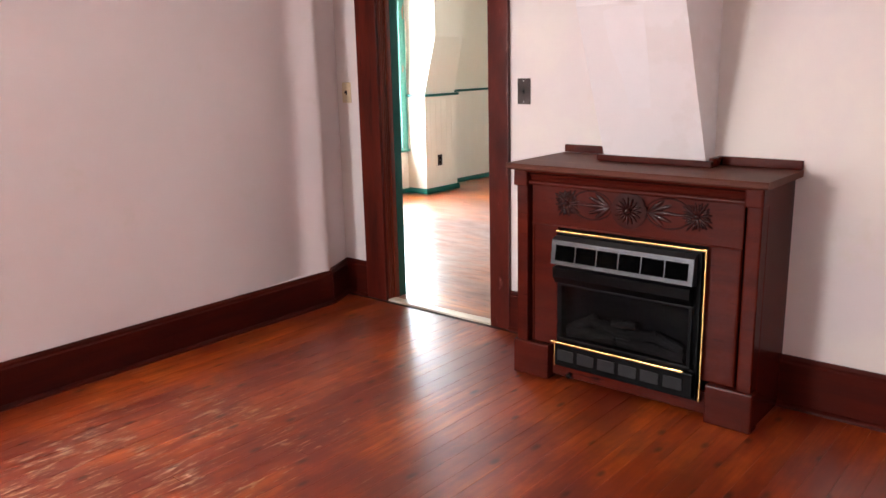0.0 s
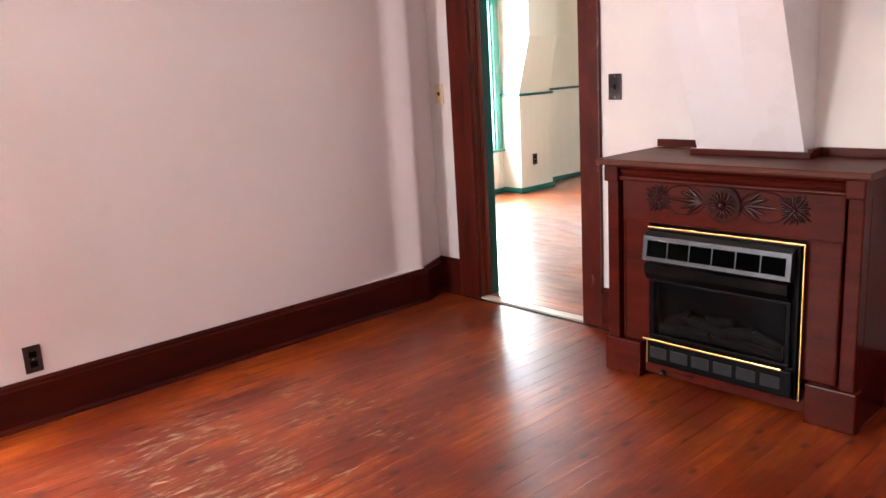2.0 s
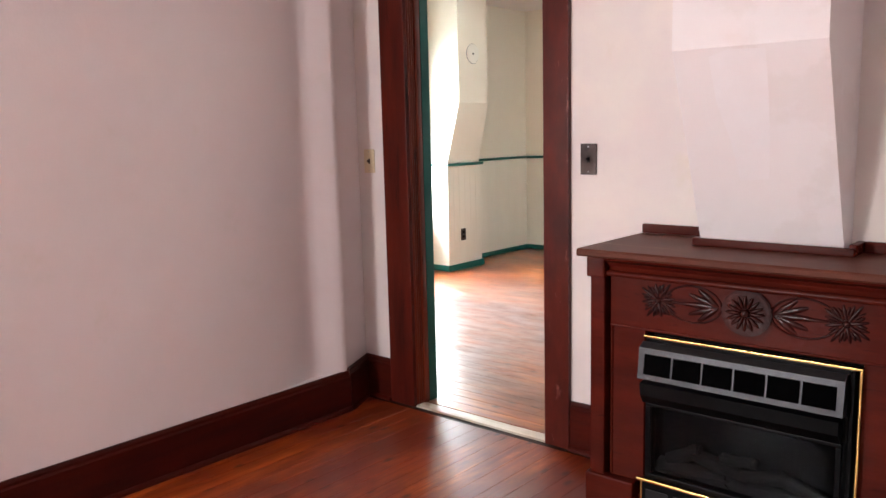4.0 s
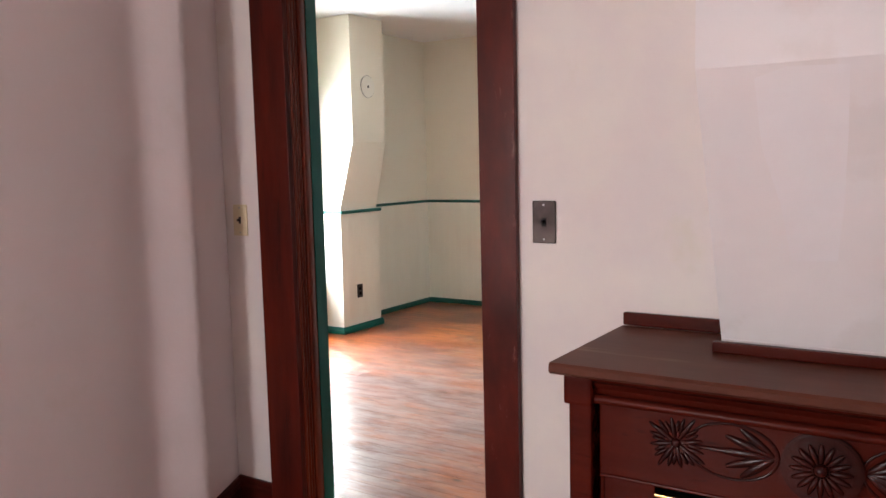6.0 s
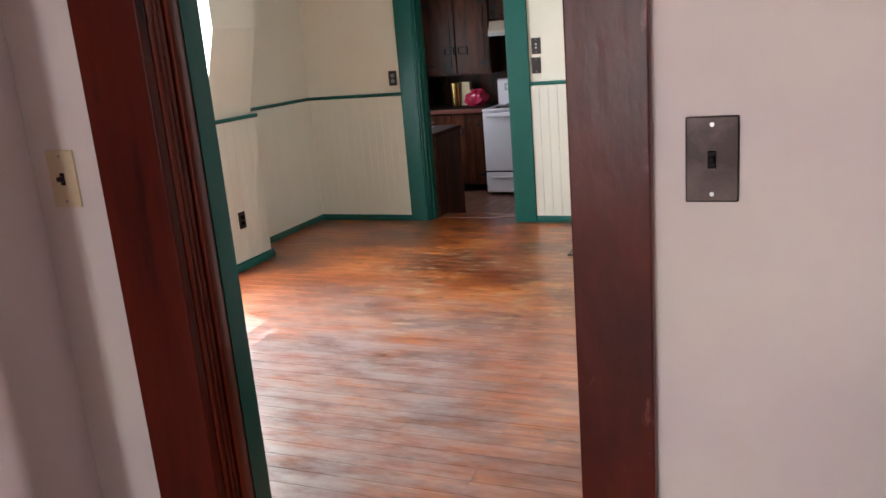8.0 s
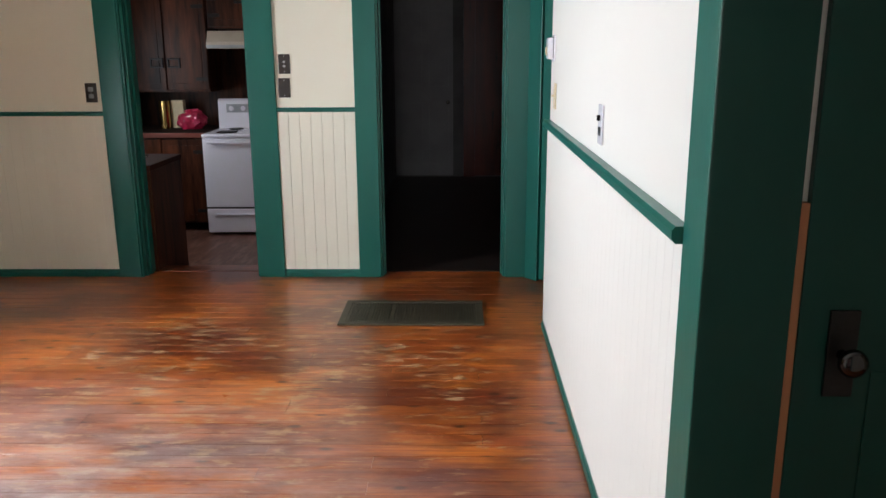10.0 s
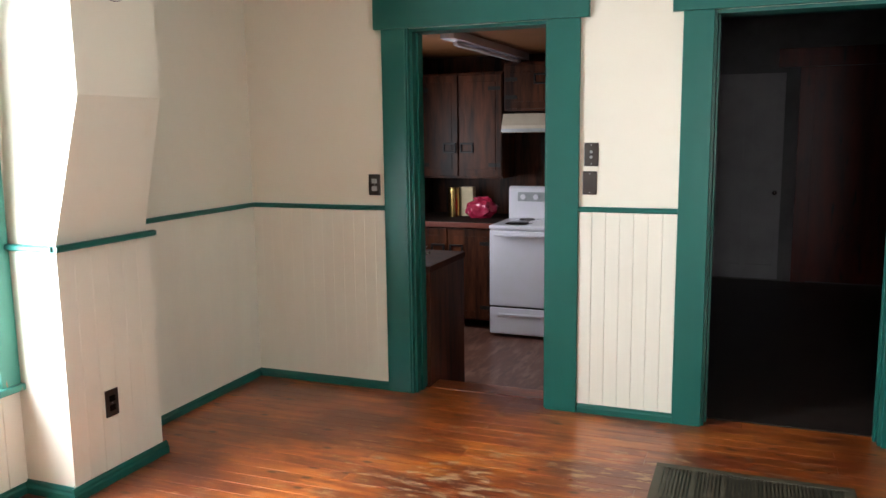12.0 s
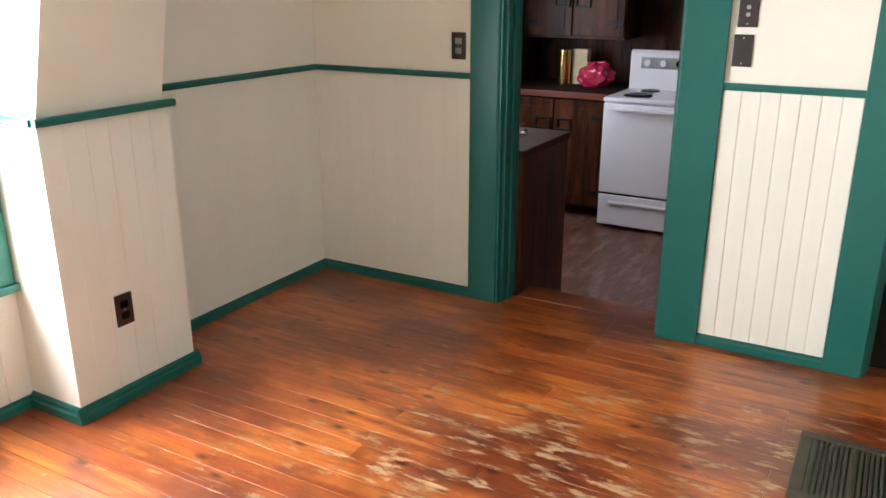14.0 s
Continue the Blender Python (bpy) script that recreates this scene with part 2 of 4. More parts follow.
M_SILVER = material("brushed_silver_metal", (0.42, 0.43, 0.45), 0.35, 1.0, grain=((20, 0.4, 0.7, (0.36, 0.37, 0.38)),))
M_STEEL = material("dull_dark_silver", (0.035, 0.036, 0.040), 0.30, 0.5, grain=((60, 0.4, 0.7, (0.045, 0.046, 0.05)),))
M_SLOT = material("dim_grey_metal", (0.009, 0.0095, 0.011), 0.4, grain=((20, 0.4, 0.7, (0.014, 0.014, 0.015)),), spec=0.25)
# Unreflective black that paints the dark inside of the grille openings.
M_VOID = material("opening_shade_black", (0.0015, 0.0015, 0.0016), 0.8, spec=0.0)
M_CHROME = material("chrome", (0.8, 0.8, 0.82), 0.08, 1.0)


M_IVORY = material("ivory_plastic", (0.66, 0.55, 0.36), 0.4, grain=((20, 0.4, 0.7, (0.6, 0.5, 0.32)),))
M_BRONZE = material("aged_bronze_plate", (0.028, 0.020, 0.019), 0.33, 0.8, spec=0.3, grain=((9, 0.4, 0.65, (0.075, 0.058, 0.054)),))
M_OLIVE = material("olive_brown_metal", (0.075, 0.062, 0.038), 0.5, 0.2, grain=((12, 0.4, 0.7, (0.055, 0.045, 0.028)),), bump=0.05)
M_LACE = material("cream_lace", (0.84, 0.76, 0.70), 0.9, grain=((70, 0.45, 0.6, (0.70, 0.60, 0.53)),), bump=0.3, bump_scale=150)
lace = M_LACE.node_tree
thin, blend = lace.nodes.new("ShaderNodeBsdfTranslucent"), lace.nodes.new("ShaderNodeMixShader")
thin.inputs["Color"].default_value = (0.85, 0.76, 0.68, 1)
blend.inputs["Fac"].default_value = 0.012
lace.links.new(lace.nodes["Principled BSDF"].outputs[0], blend.inputs[1])
lace.links.new(thin.outputs[0], blend.inputs[2])
holes, open_lace = lace.nodes.new("ShaderNodeBsdfTransparent"), lace.nodes.new("ShaderNodeMixShader")
open_lace.inputs["Fac"].default_value = 0.35
lace.links.new(blend.outputs[0], open_lace.inputs[1])
lace.links.new(holes.outputs[0], open_lace.inputs[2])
lace.links.new(open_lace.outputs[0], lace.nodes["Material Output"].inputs["Surface"])
M_CARVE = material("carved_mahogany", (0.040, 0.006, 0.004), 0.20, grain=((12, 0.35, 0.7, (0.018, 0.004, 0.0035)),), bump=0.1, spec=0.22)
M_MANTEL = material("mahogany_varnish", (0.080, 0.0095, 0.005), 0.24, grain=((7, 0.35, 0.7, (0.045, 0.0065, 0.004)),), spots=((26, 0.6, 0.75, (0.022, 0.004, 0.003)),), bump=0.10, bump_scale=30, stretch=(0.3, 2, 2), spec=0.09)
M_SHELF = material("mahogany_shelf", (0.085, 0.026, 0.016), 0.42, grain=((7, 0.35, 0.7, (0.12, 0.042, 0.026)),), spots=((5, 0.64, 0.72, (0.17, 0.09, 0.06)),), bump=0.06, bump_scale=30, stretch=(0.3, 2, 2), spec=0.10)
M_SOOT = material("sooty_glass", (0.004, 0.004, 0.0045), 0.2, grain=((6, 0.4, 0.7, (0.007, 0.0065, 0.006)),), spec=0.1)
M_FIREGLASS = material("smoked_glass", (0.45, 0.45, 0.45), 0.04, spec=0.3)
M_FIREGLASS.node_tree.nodes["Principled BSDF"].inputs["Transmission Weight"].default_value = 1.0
M_FIREGLASS.node_tree.nodes["Principled BSDF"].inputs["IOR"].default_value = 1.12
M_ASH = material("grey_ceramic_log", (0.020, 0.0195, 0.019), 0.9, grain=((30, 0.4, 0.7, (0.010, 0.0095, 0.009)),), spec=0.1, bump=0.4)
M_RAW = material("bare_wood_edge", (0.33, 0.13, 0.055), 0.6, grain=((9, 0.4, 0.7, (0.22, 0.08, 0.03)),), stretch=(1, 1, 0.15))
M_TEAL = material("chipped_teal_paint", (0.035, 0.21, 0.16), 0.4, grain=((3, 0.35, 0.75, (0.03, 0.17, 0.13)),), spots=((7, 0.64, 0.67, (0.36, 0.11, 0.06)),), bump=0.15, stretch=(2, 2, 0.5))
M_WINBOARD = material("peeling_cream_boards", (0.77, 0.72, 0.62), 0.5, grain=((2.5, 0.35, 0.75, (0.72, 0.66, 0.55)),), spots=((9, 0.68, 0.70, (0.30, 0.15, 0.08)),), bump=0.1, stretch=(3, 3, 0.6))
M_BLIND = material("white_vinyl_slat", (0.82, 0.82, 0.80), 0.45)
M_BAG = material("shiny_pink_red", (0.55, 0.03, 0.09), 0.22, grain=((14, 0.4, 0.7, (0.38, 0.015, 0.05)),), coat=0.5)
M_CARTON = material("cream_carton", (0.72, 0.60, 0.38), 0.6, grain=((9, 0.4, 0.7, (0.64, 0.52, 0.32)),))
M_COUNTER = material("dark_laminate", (0.018, 0.011, 0.009), 0.75, grain=((25, 0.4, 0.7, (0.035, 0.022, 0.018)),), spec=0.05)
M_BROWNTOP = material("brown_laminate", (0.060, 0.020, 0.012), 0.6, grain=((12, 0.4, 0.7, (0.035, 0.012, 0.008)),), spec=0.1)
M_REDEDGE = material("red_brown_edge", (0.13, 0.028, 0.016), 0.4, grain=((9, 0.4, 0.7, (0.13, 0.03, 0.018)),))
M_IRON = material("black_iron", (0.012, 0.011, 0.011), 0.5, 0.6, grain=((30, 0.4, 0.7, (0.02, 0.018, 0.018)),))
M_KNOB = material("dark_polished_metal", (0.07, 0.066, 0.066), 0.16, 1.0, grain=((20, 0.4, 0.7, (0.045, 0.042, 0.042)),))
M_HOOD = material("almond_enamel", (0.55, 0.47, 0.36), 0.35, grain=((10, 0.4, 0.7, (0.5, 0.42, 0.32)),))
# White door greyed, so its paint carries the shade of the unlit room.
M_DOOR_SHADED = material("shade_greyed_door_white", (0.36, 0.36, 0.37), 0.6, spec=0.2, grain=((4, 0.4, 0.7, (0.31, 0.31, 0.32)),), bump=0.05)
M_FLUE = material("white_flue_cover", (0.76, 0.72, 0.62), 0.5, grain=((10, 0.4, 0.7, (0.72, 0.67, 0.56)),))
M_GLASS = bpy.data.materials.new("window_glass")
M_GLASS.use_nodes = True
gb = M_GLASS.node_tree.nodes["Principled BSDF"]
gb.inputs["Transmission Weight"].default_value, gb.inputs["Roughness"].default_value, gb.inputs["IOR"].default_value = 1.0, 0.0, 1.45
# Added glow: an emissive sheet whitens the window view and lights the room.
M_BACKDROP_GLOW = bpy.data.materials.new("glowing_white_backdrop")
M_BACKDROP_GLOW.use_nodes = True
hz = M_BACKDROP_GLOW.node_tree.nodes["Principled BSDF"]
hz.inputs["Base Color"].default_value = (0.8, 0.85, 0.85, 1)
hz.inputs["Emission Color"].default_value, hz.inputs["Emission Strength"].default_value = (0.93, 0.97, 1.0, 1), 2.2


# ---- building helpers ----
def box(bm, x0, y0, z0, x1, y1, z1, bevel=0.0):
    x0, x1, y0, y1, z0, z1 = min(x0, x1), max(x0, x1), min(y0, y1), max(y0, y1), min(z0, z1), max(z0, z1)
    m = Matrix.Translation(((x0 + x1) / 2, (y0 + y1) / 2, (z0 + z1) / 2)) @ Matrix.Diagonal((x1 - x0, y1 - y0, z1 - z0, 1))
    made = bmesh.ops.create_cube(bm, size=1, matrix=m)
    if bevel:
        edges = list({e for v in made["verts"] for e in v.link_edges})
        bmesh.ops.bevel(bm, geom=edges, offset=bevel, segments=2, affect="EDGES", profile=0.6)
    return bm


def cyl(bm, place, axis, radius, length, segments=24, radius2=None, bevel=0.0):
    turn = Vector((0, 0, 1)).rotation_difference(Vector(axis)).to_matrix().to_4x4()
    made = bmesh.ops.create_cone(bm, cap_ends=True, segments=segments, radius1=radius, radius2=radius if radius2 is None else radius2, depth=length, matrix=Matrix.Translation(place) @ turn)
    if bevel:
        edges = [e for e in {e for v in made["verts"] for e in v.link_edges} if any(len(f.verts) > 4 for f in e.link_faces)]
        bmesh.ops.bevel(bm, geom=edges, offset=bevel, segments=2, affect="EDGES")
    return bm


def prism(bm, outline, axis, a, b):
    """Extrudes a closed outline of (u, v) along x, y or z from a to b."""
    put = {"x": lambda u, v, w: (w, u, v), "y": lambda u, v, w: (u, w, v), "z": lambda u, v, w: (u, v, w)}[axis]
    lo = [bm.verts.new(put(u, v, a)) for u, v in outline]
    hi = [bm.verts.new(put(u, v, b)) for u, v in outline]
    n = len(outline)
    bm.faces.new(lo)
    bm.faces.new(hi)
    for i in range(n):
        bm.faces.new((lo[i], lo[(i + 1) % n], hi[(i + 1) % n], hi[i]))
    bmesh.ops.recalc_face_normals(bm, faces=bm.faces)
    return bm


def finish(name, bm, mat, smooth=False):
    mesh = bpy.data.meshes.new(name)
    bmesh.ops.recalc_face_normals(bm, faces=bm.faces)
    bm.to_mesh(mesh)
    bm.free()
    mesh.materials.append(mat)
    if smooth:
        for p in mesh.polygons:
            p.use_smooth = True
        mesh.set_sharp_from_angle(angle=radians(35))
    return mesh


def solid(name, bm, mat, label="", category="", kind="structure", group="", smooth=False):
    return tagged(new(name, finish(name, bm, mat, smooth)), label, category, group, kind)


def part(name, bm, mat, parent, label="", smooth=False):
    ob = new(name, finish(name, bm, mat, smooth))
    ob.parent = parent
    if label:
        ob["label"] = label
    return ob


def thing(name, label, category, group="", place=(0, 0, 0), turn=0):
    ob = new(name)
    ob.empty_display_size = 0.1
    ob.matrix_world = pose(*place, 0, 0, turn)
    return tagged(ob, label, category, group)


def B(*a, **k):
    return box(bmesh.new(), *a, **k)


# ---- plan ----
CEIL = 2.68
FAR = 4.80          # far wall of the green-trimmed room
CL0 = 0.278         # outer edge of the wooden casing
D0, D1 = 0.435, 1.226   # doorway between the rooms
V0, V1 = -3.635, -2.795   # window of the first room
DT = 0.148          # thickness of the wall between the rooms
LW = -2.222         # window wall of the green-trimmed room
RW = 1.345          # right wall of the green-trimmed room
KZ = -0.22          # kitchen floor


def wall(name, boxes, mat, label):
    bm = bmesh.new()
    for b in boxes:
        box(bm, *b)
    return solid(name, bm, mat, label, "wall")


# room 1
XL = 0.19           # left wall of the first room
wall("wall_left", [(XL - 0.14, -5.6, 0, XL, V0, CEIL), (XL - 0.14, V1, 0, XL, -0.95, CEIL), (XL - 0.14, V0, 0, XL, V1, 0.45), (XL - 0.14, V0, 2.05, XL, V1, CEIL)], M_PLASTER, "pale pinkish plaster wall beside a curtained window")
wall("wall_doorway", [(-0.14, 0, 0, D0 - 0.02, 0.08, CEIL), (D1 + 0.02, 0, 0, 5.2, 0.08, CEIL), (D0 - 0.02, 0, 2.08, D1 + 0.02, 0.08, CEIL)], M_WARM, "pale plaster wall around the wooden doorway")
wall("wall_doorway_green_side", [(LW - 0.15, 0.08, 0, D0 - 0.02, DT, CEIL), (D1 + 0.02, 0.08, 0, 5.2, DT, CEIL), (D0 - 0.02, 0.08, 2.08, D1 + 0.02, DT, CEIL)], M_CREAM, "cream painted wall beside the doorway")
wall("wall_back", [(-0.14, -5.74, 0, 0.27, -5.6, CEIL), (1.17, -5.74, 0, 2.95, -5.6, CEIL), (3.85, -5.74, 0, 5.2, -5.6, CEIL), (0.27, -5.74, 0, 1.17, -5.6, 0.58), (2.95, -5.74, 0, 3.85, -5.6, 0.58), (0.27, -5.74, 2.12, 1.17, -5.6, CEIL), (2.95, -5.74, 2.12, 3.85, -5.6, CEIL)], M_PLASTER, "pale plaster wall, out of view, with two assumed windows")
wall("wall_right", [(5.2, -5.74, 0, 5.34, 0.21, CEIL)], M_PLASTER, "pale plaster side wall")
chase = bmesh.new()
prism(chase, [(0.04, -0.95), (XL, -0.95), (XL - 0.006, -0.78), (XL - 0.018, -0.64), (XL - 0.032, -0.53), (XL - 0.044, -0.465), (XL - 0.048, -0.43), (XL - 0.045, -0.405), (XL - 0.032, -0.370), (XL - 0.006, -0.305), (XL + 0.004, -0.277), (XL + 0.008, -0.260), (XL + 0.004, -0.245), (XL - 0.008, -0.230), (0.075, 0), (0.04, 0)], "z", 0, CEIL)
box(chase, 0.045, -0.949, 0, XL - 0.001, -0.232, 0.199)
solid("wall_chase", chase, M_PLASTER, "uneven plaster corner that rounds back beside the doorway", "wall", smooth=True)
solid("ceiling", B(-0.14, -5.74, CEIL, 5.34, 0.08, CEIL + 0.1), M_CEIL, "white plaster ceiling", "ceiling")
solid("ceiling_green_room", B(LW - 0.15, 0.081, CEIL, 3.34, 5.05, CEIL + 0.1), M_CEIL, "white plaster ceiling", "ceiling")

# room 2
WY0, WY1 = 2.08, 2.98
wall("wall_window", [(LW - 0.15, DT, 0, LW, WY0, CEIL), (LW - 0.15, WY1, 0, LW, FAR, CEIL), (LW - 0.15, WY0, 0, LW, WY1, 0.48), (LW - 0.15, WY0, 2.03, LW, WY1, CEIL)], M_CREAM, "cream painted wall around the window")
K0, K1 = -1.18, -0.408
E0, E1 = 0.379, 1.192
wall("wall_far", [(LW - 0.15, FAR, -0.2, K0, FAR + 0.14, CEIL), (K1, FAR, -0.2, E0, FAR + 0.14, CEIL), (E1, FAR, -0.2, 3.2, FAR + 0.14, CEIL), (K0, FAR, 2.03, K1, FAR + 0.14, CEIL), (E0, FAR, 2.03, E1, FAR + 0.14, CEIL)], M_CREAM, "cream painted wall with two green-framed doorways")
wall("wall_stair", [(RW, 1.20, 0, 3.2, 3.80, CEIL)], M_LIT_CREAM, "painted wall of the stair enclosure, whitened as if lit by the window")
wall("wall_passage", [(3.2, DT, 0, 3.34, 5.05, CEIL)], M_CREAM, "cream painted end wall")

wall("wall_doorway_right", [(2.36, -0.11, 0, 5.2, 0, CEIL)], M_WARM, "pale plaster wall beside the chimney breast")

# floors
solid("floor", B(-0.14, -5.74, -0.12, 5.34, 0.08, -0.006), M_GAP, "red-brown varnished pine floorboards, scratched and worn", "floor")
solid("floor_green_room", B(LW - 0.15, 0.08, -0.12, 3.34, FAR + 0.14, -0.006), M_DUST, "orange-brown pine floorboards with worn bare patches", "floor")
solid("threshold", B(D0 + 0.001, -0.006, -0.02, D1 - 0.001, 0.060, 0.005, bevel=0.002), M_SILL, "pale worn wooden threshold strip", "threshold")


# ---- chimney breast of the first room ----
breast = bmesh.new()
prof = [(1.985, 2.442, -0.205, 0.93), (1.985, 2.442, -0.205, 0.995), (1.987, 2.442, -0.455, 1.60), (1.987, 2.442, -0.455, CEIL)]
rings = [[breast.verts.new(p) for p in ((a, 0, z), (a, y, z), (b, y, z), (b, 0, z))] for a, b, y, z in prof]
for lo, hi in zip(rings, rings[1:]):
    for i in range(4):
        breast.faces.new((lo[i], lo[(i + 1) % 4], hi[(i + 1) % 4], hi[i]))
breast.faces.new(rings[0])
breast.faces.new(rings[-1])
solid("wall_chimney_breast", breast, M_PATCH, "pale plaster chimney breast that leans out above the mantel", "wall")


def breast_face(z):
    return -0.205 - 0.25 * (z - 0.995) / 0.605


patch = bmesh.new()
shape = ((2.10, 1.575), (2.16, 1.592), (2.27, 1.588), (2.266, 1.47), (2.255, 1.32), (2.24, 1.20), (2.15, 1.195), (2.135, 1.32), (2.105, 1.44))
near = [patch.verts.new((x, breast_face(z) - 0.0008, z)) for x, z in shape]
back = [patch.verts.new((x, breast_face(z) + 0.004, z)) for x, z in shape]
patch.faces.new(near)
patch.faces.new(back)
for k in range(len(shape)):
    patch.faces.new((near[k], near[k - 1], back[k - 1], back[k]))
solid("wall_patch", patch, M_FILLER, "whiter filler patch over the old flue hole", "wall patch")


# ---- trim of the first room ----
def baseboard(name, x0, y0, x1, y1, inward, height=0.215, mat=M_BASE, label="tall dark red-brown wooden baseboard", thick=0.022, shoe=True, z=0.0):
    """A moulded skirting along a straight line; inward: the room side of it."""
    bm = bmesh.new()
    a, b, n = Vector((x0, y0, 0)), Vector((x1, y1, 0)), Vector((*inward, 0)).normalized()
    outline = [(0, 0), (thick, 0), (thick, height - 0.03), (thick - 0.006, height - 0.022), (thick - 0.006, height - 0.012), (thick - 0.012, height), (0, height)]
    outlines = [outline]
    if shoe:
        outlines.append([(thick, 0.0), (thick + 0.016, 0.0), (thick + 0.014, 0.010), (thick + 0.006, 0.018), (thick, 0.02)])
    for o in outlines:
        lo = [bm.verts.new(a + n * u + Vector((0, 0, v + z))) for u, v in o]
        hi = [bm.verts.new(b + n * u + Vector((0, 0, v + z))) for u, v in o]
        bm.faces.new(lo)
        bm.faces.new(hi)
        for i in range(len(o)):
            bm.faces.new((lo[i], lo[(i + 1) % len(o)], hi[(i + 1) % len(o)], hi[i]))
    return solid(name, bm, mat, label, "baseboard")


baseboard("baseboard", XL, -5.6, XL, -0.245, (1, 0), height=0.202)
baseboard("baseboard", XL + 0.002, -0.248, 0.075, 0, (0.248, 0.117), height=0.212)
baseboard("baseboard", 0.085, 0, CL0, 0, (0, -1), height=0.218)
baseboard("baseboard", D1 + 0.122, 0, 1.69, 0, (0, -1))
baseboard("baseboard", 2.65, -0.11, 5.2, -0.11, (0, -1))
baseboard("baseboard", 5.2, -5.6, 5.2, 0, (-1, 0))
baseboard("baseboard", XL, -5.6, 5.2, -5.6, (0, 1))

CASE_LABEL = "dark red-brown varnished wooden door casing"
casing = thing("door_1", "dark red-brown varnished door frame, green on its far side", "door frame")
casing["kind"] = "structure"
part("casing", B(CL0, -0.024, 0, D0 + 0.004, -0.001, 2.22, bevel=0.003), M_TRIM, casing)
part("casing", B(D1 - 0.004, -0.024, 0, D1 + 0.118, -0.001, 2.22, bevel=0.003), M_WORNTRIM, casing)
part("head_casing", B(D0 - 0.16, -0.028, 2.08, D1 + 0.16, -0.002, 2.24, bevel=0.003), M_TRIM, casing)
for side, x in ((1, D0), (-1, D1)):
    deep = 0.098 if side > 0 else 0.140
    part("jamb", B(x - side * 0.02, -0.001, 0.0, x, deep, 2.08), M_JAMB, casing, "reddish orange varnished jamb")
    part("green_jamb", B(x - side * 0.02, deep + 0.0005, 0.0, x + side * 0.002, DT + 0.006, 2.08), M_GREEN, casing)
    bead = bmesh.new()
    for y in (0.010, 0.024, 0.038):
        cyl(bead, (x, y, 1.04), (0, 0, 1), 0.007, 2.07, segments=10)
    box(bead, x - side * 0.002, 0.050, 0.0, x + side * 0.012, 0.080, 2.075, bevel=0.003)
    part("stop_moulding", bead, M_JAMB, casing, smooth=True)
part("head_jamb", B(D0 - 0.02, -0.001, 2.06, D1 + 0.02, DT + 0.005, 2.079), M_TRIM, casing)
part("green_casing", B(D0 - 0.13, DT + 0.0005, 0, D0 - 0.021, DT + 0.023, 2.2, bevel=0.003), M_GREEN, casing)
part("green_casing", B(D1 + 0.021, DT + 0.0005, 0, D1 + 0.13, DT + 0.023, 2.2, bevel=0.003), M_GREEN, casing)
part("green_head_casing", B(D0 - 0.15, DT + 0.0005, 2.06, D1 + 0.15, DT + 0.027, 2.24, bevel=0.003), M_GREEN, casing)


def plate(name, label, place, normal, mat, kind, category="switch", w=0.072, h=0.118, mat2=None):
    """A wall plate: bevelled cover, screws, and toggles or sockets. Local y is out of the wall."""
    turn = math.degrees(math.atan2(normal[1], normal[0])) - 90
    ob = thing(name, label, category, place=place, turn=turn)
    m2 = mat2 or M_BLACK
    part("cover", B(-w / 2, 0, -h / 2, w / 2, 0.006, h / 2, bevel=0.0025), mat, ob)
    if kind == "toggle":
        part("slot", B(-0.006, 0.0055, -0.013, 0.006, 0.0075, 0.013, bevel=0.001), m2, ob)
        part("toggle", box(bmesh.new(), -0.004, 0.006, -0.004, 0.004, 0.019, 0.006, bevel=0.0015), m2, ob)
    if kind == "push":
        for z in (-0.013, 0.013):
            part("button", cyl(bmesh.new(), (0, 0.009, z), (0, 1, 0), 0.008, 0.008, 14, bevel=0.0015), m2, ob)
    if kind in ("socket", "switch_socket"):
        for z in ((-0.021, 0.021) if kind == "socket" else (-0.021,)):
            s_ = bmesh.new()
            box(s_, -0.016, 0.0055, z - 0.0135, 0.016, 0.0085, z + 0.0135, bevel=0.003)
            part("socket", s_, m2, ob)
        if kind == "switch_socket":
            part("toggle", box(bmesh.new(), -0.008, 0.006, 0.012, 0.008, 0.016, 0.030, bevel=0.002), m2, ob)
    for z in ((-h / 2 + 0.012, h / 2 - 0.012) if kind != "socket" else (0,)):
        part("screw", cyl(bmesh.new(), (0, 0.0062, z), (0, 1, 0), 0.0032, 0.002, 10), M_SILVER, ob)
    return ob


plate("light_switch", "ivory plastic toggle switch plate on the plaster wall", (0.160, -0.001, 1.232), (0, -1), M_IVORY, "toggle", mat2=M_BRONZE)
plate("light_switch", "aged bronze switch plate with a single toggle", (1.428, -0.001, 1.247), (0, -1), M_BRONZE, "toggle", mat2=M_BLACK, w=0.074, h=0.125)
plate("wall_outlet", "dark brown outlet plate above the baseboard", (XL + 0.001, -2.465, 0.284), (1, 0), M_BROWNPLATE, "socket", "outlet")


box_ = thing("floor_outlet", "small dark metal outlet box set in the floorboards", "outlet", place=(0.365, -2.965, 0.0))
part("cover", B(-0.035, -0.055, 0.0005, 0.035, 0.055, 0.008, bevel=0.003), M_BRONZE, box_)
part("cap", cyl(bmesh.new(), (0, 0, 0.010), (0, 0, 1), 0.024, 0.006, 20, bevel=0.002), M_IRON, box_, smooth=True)


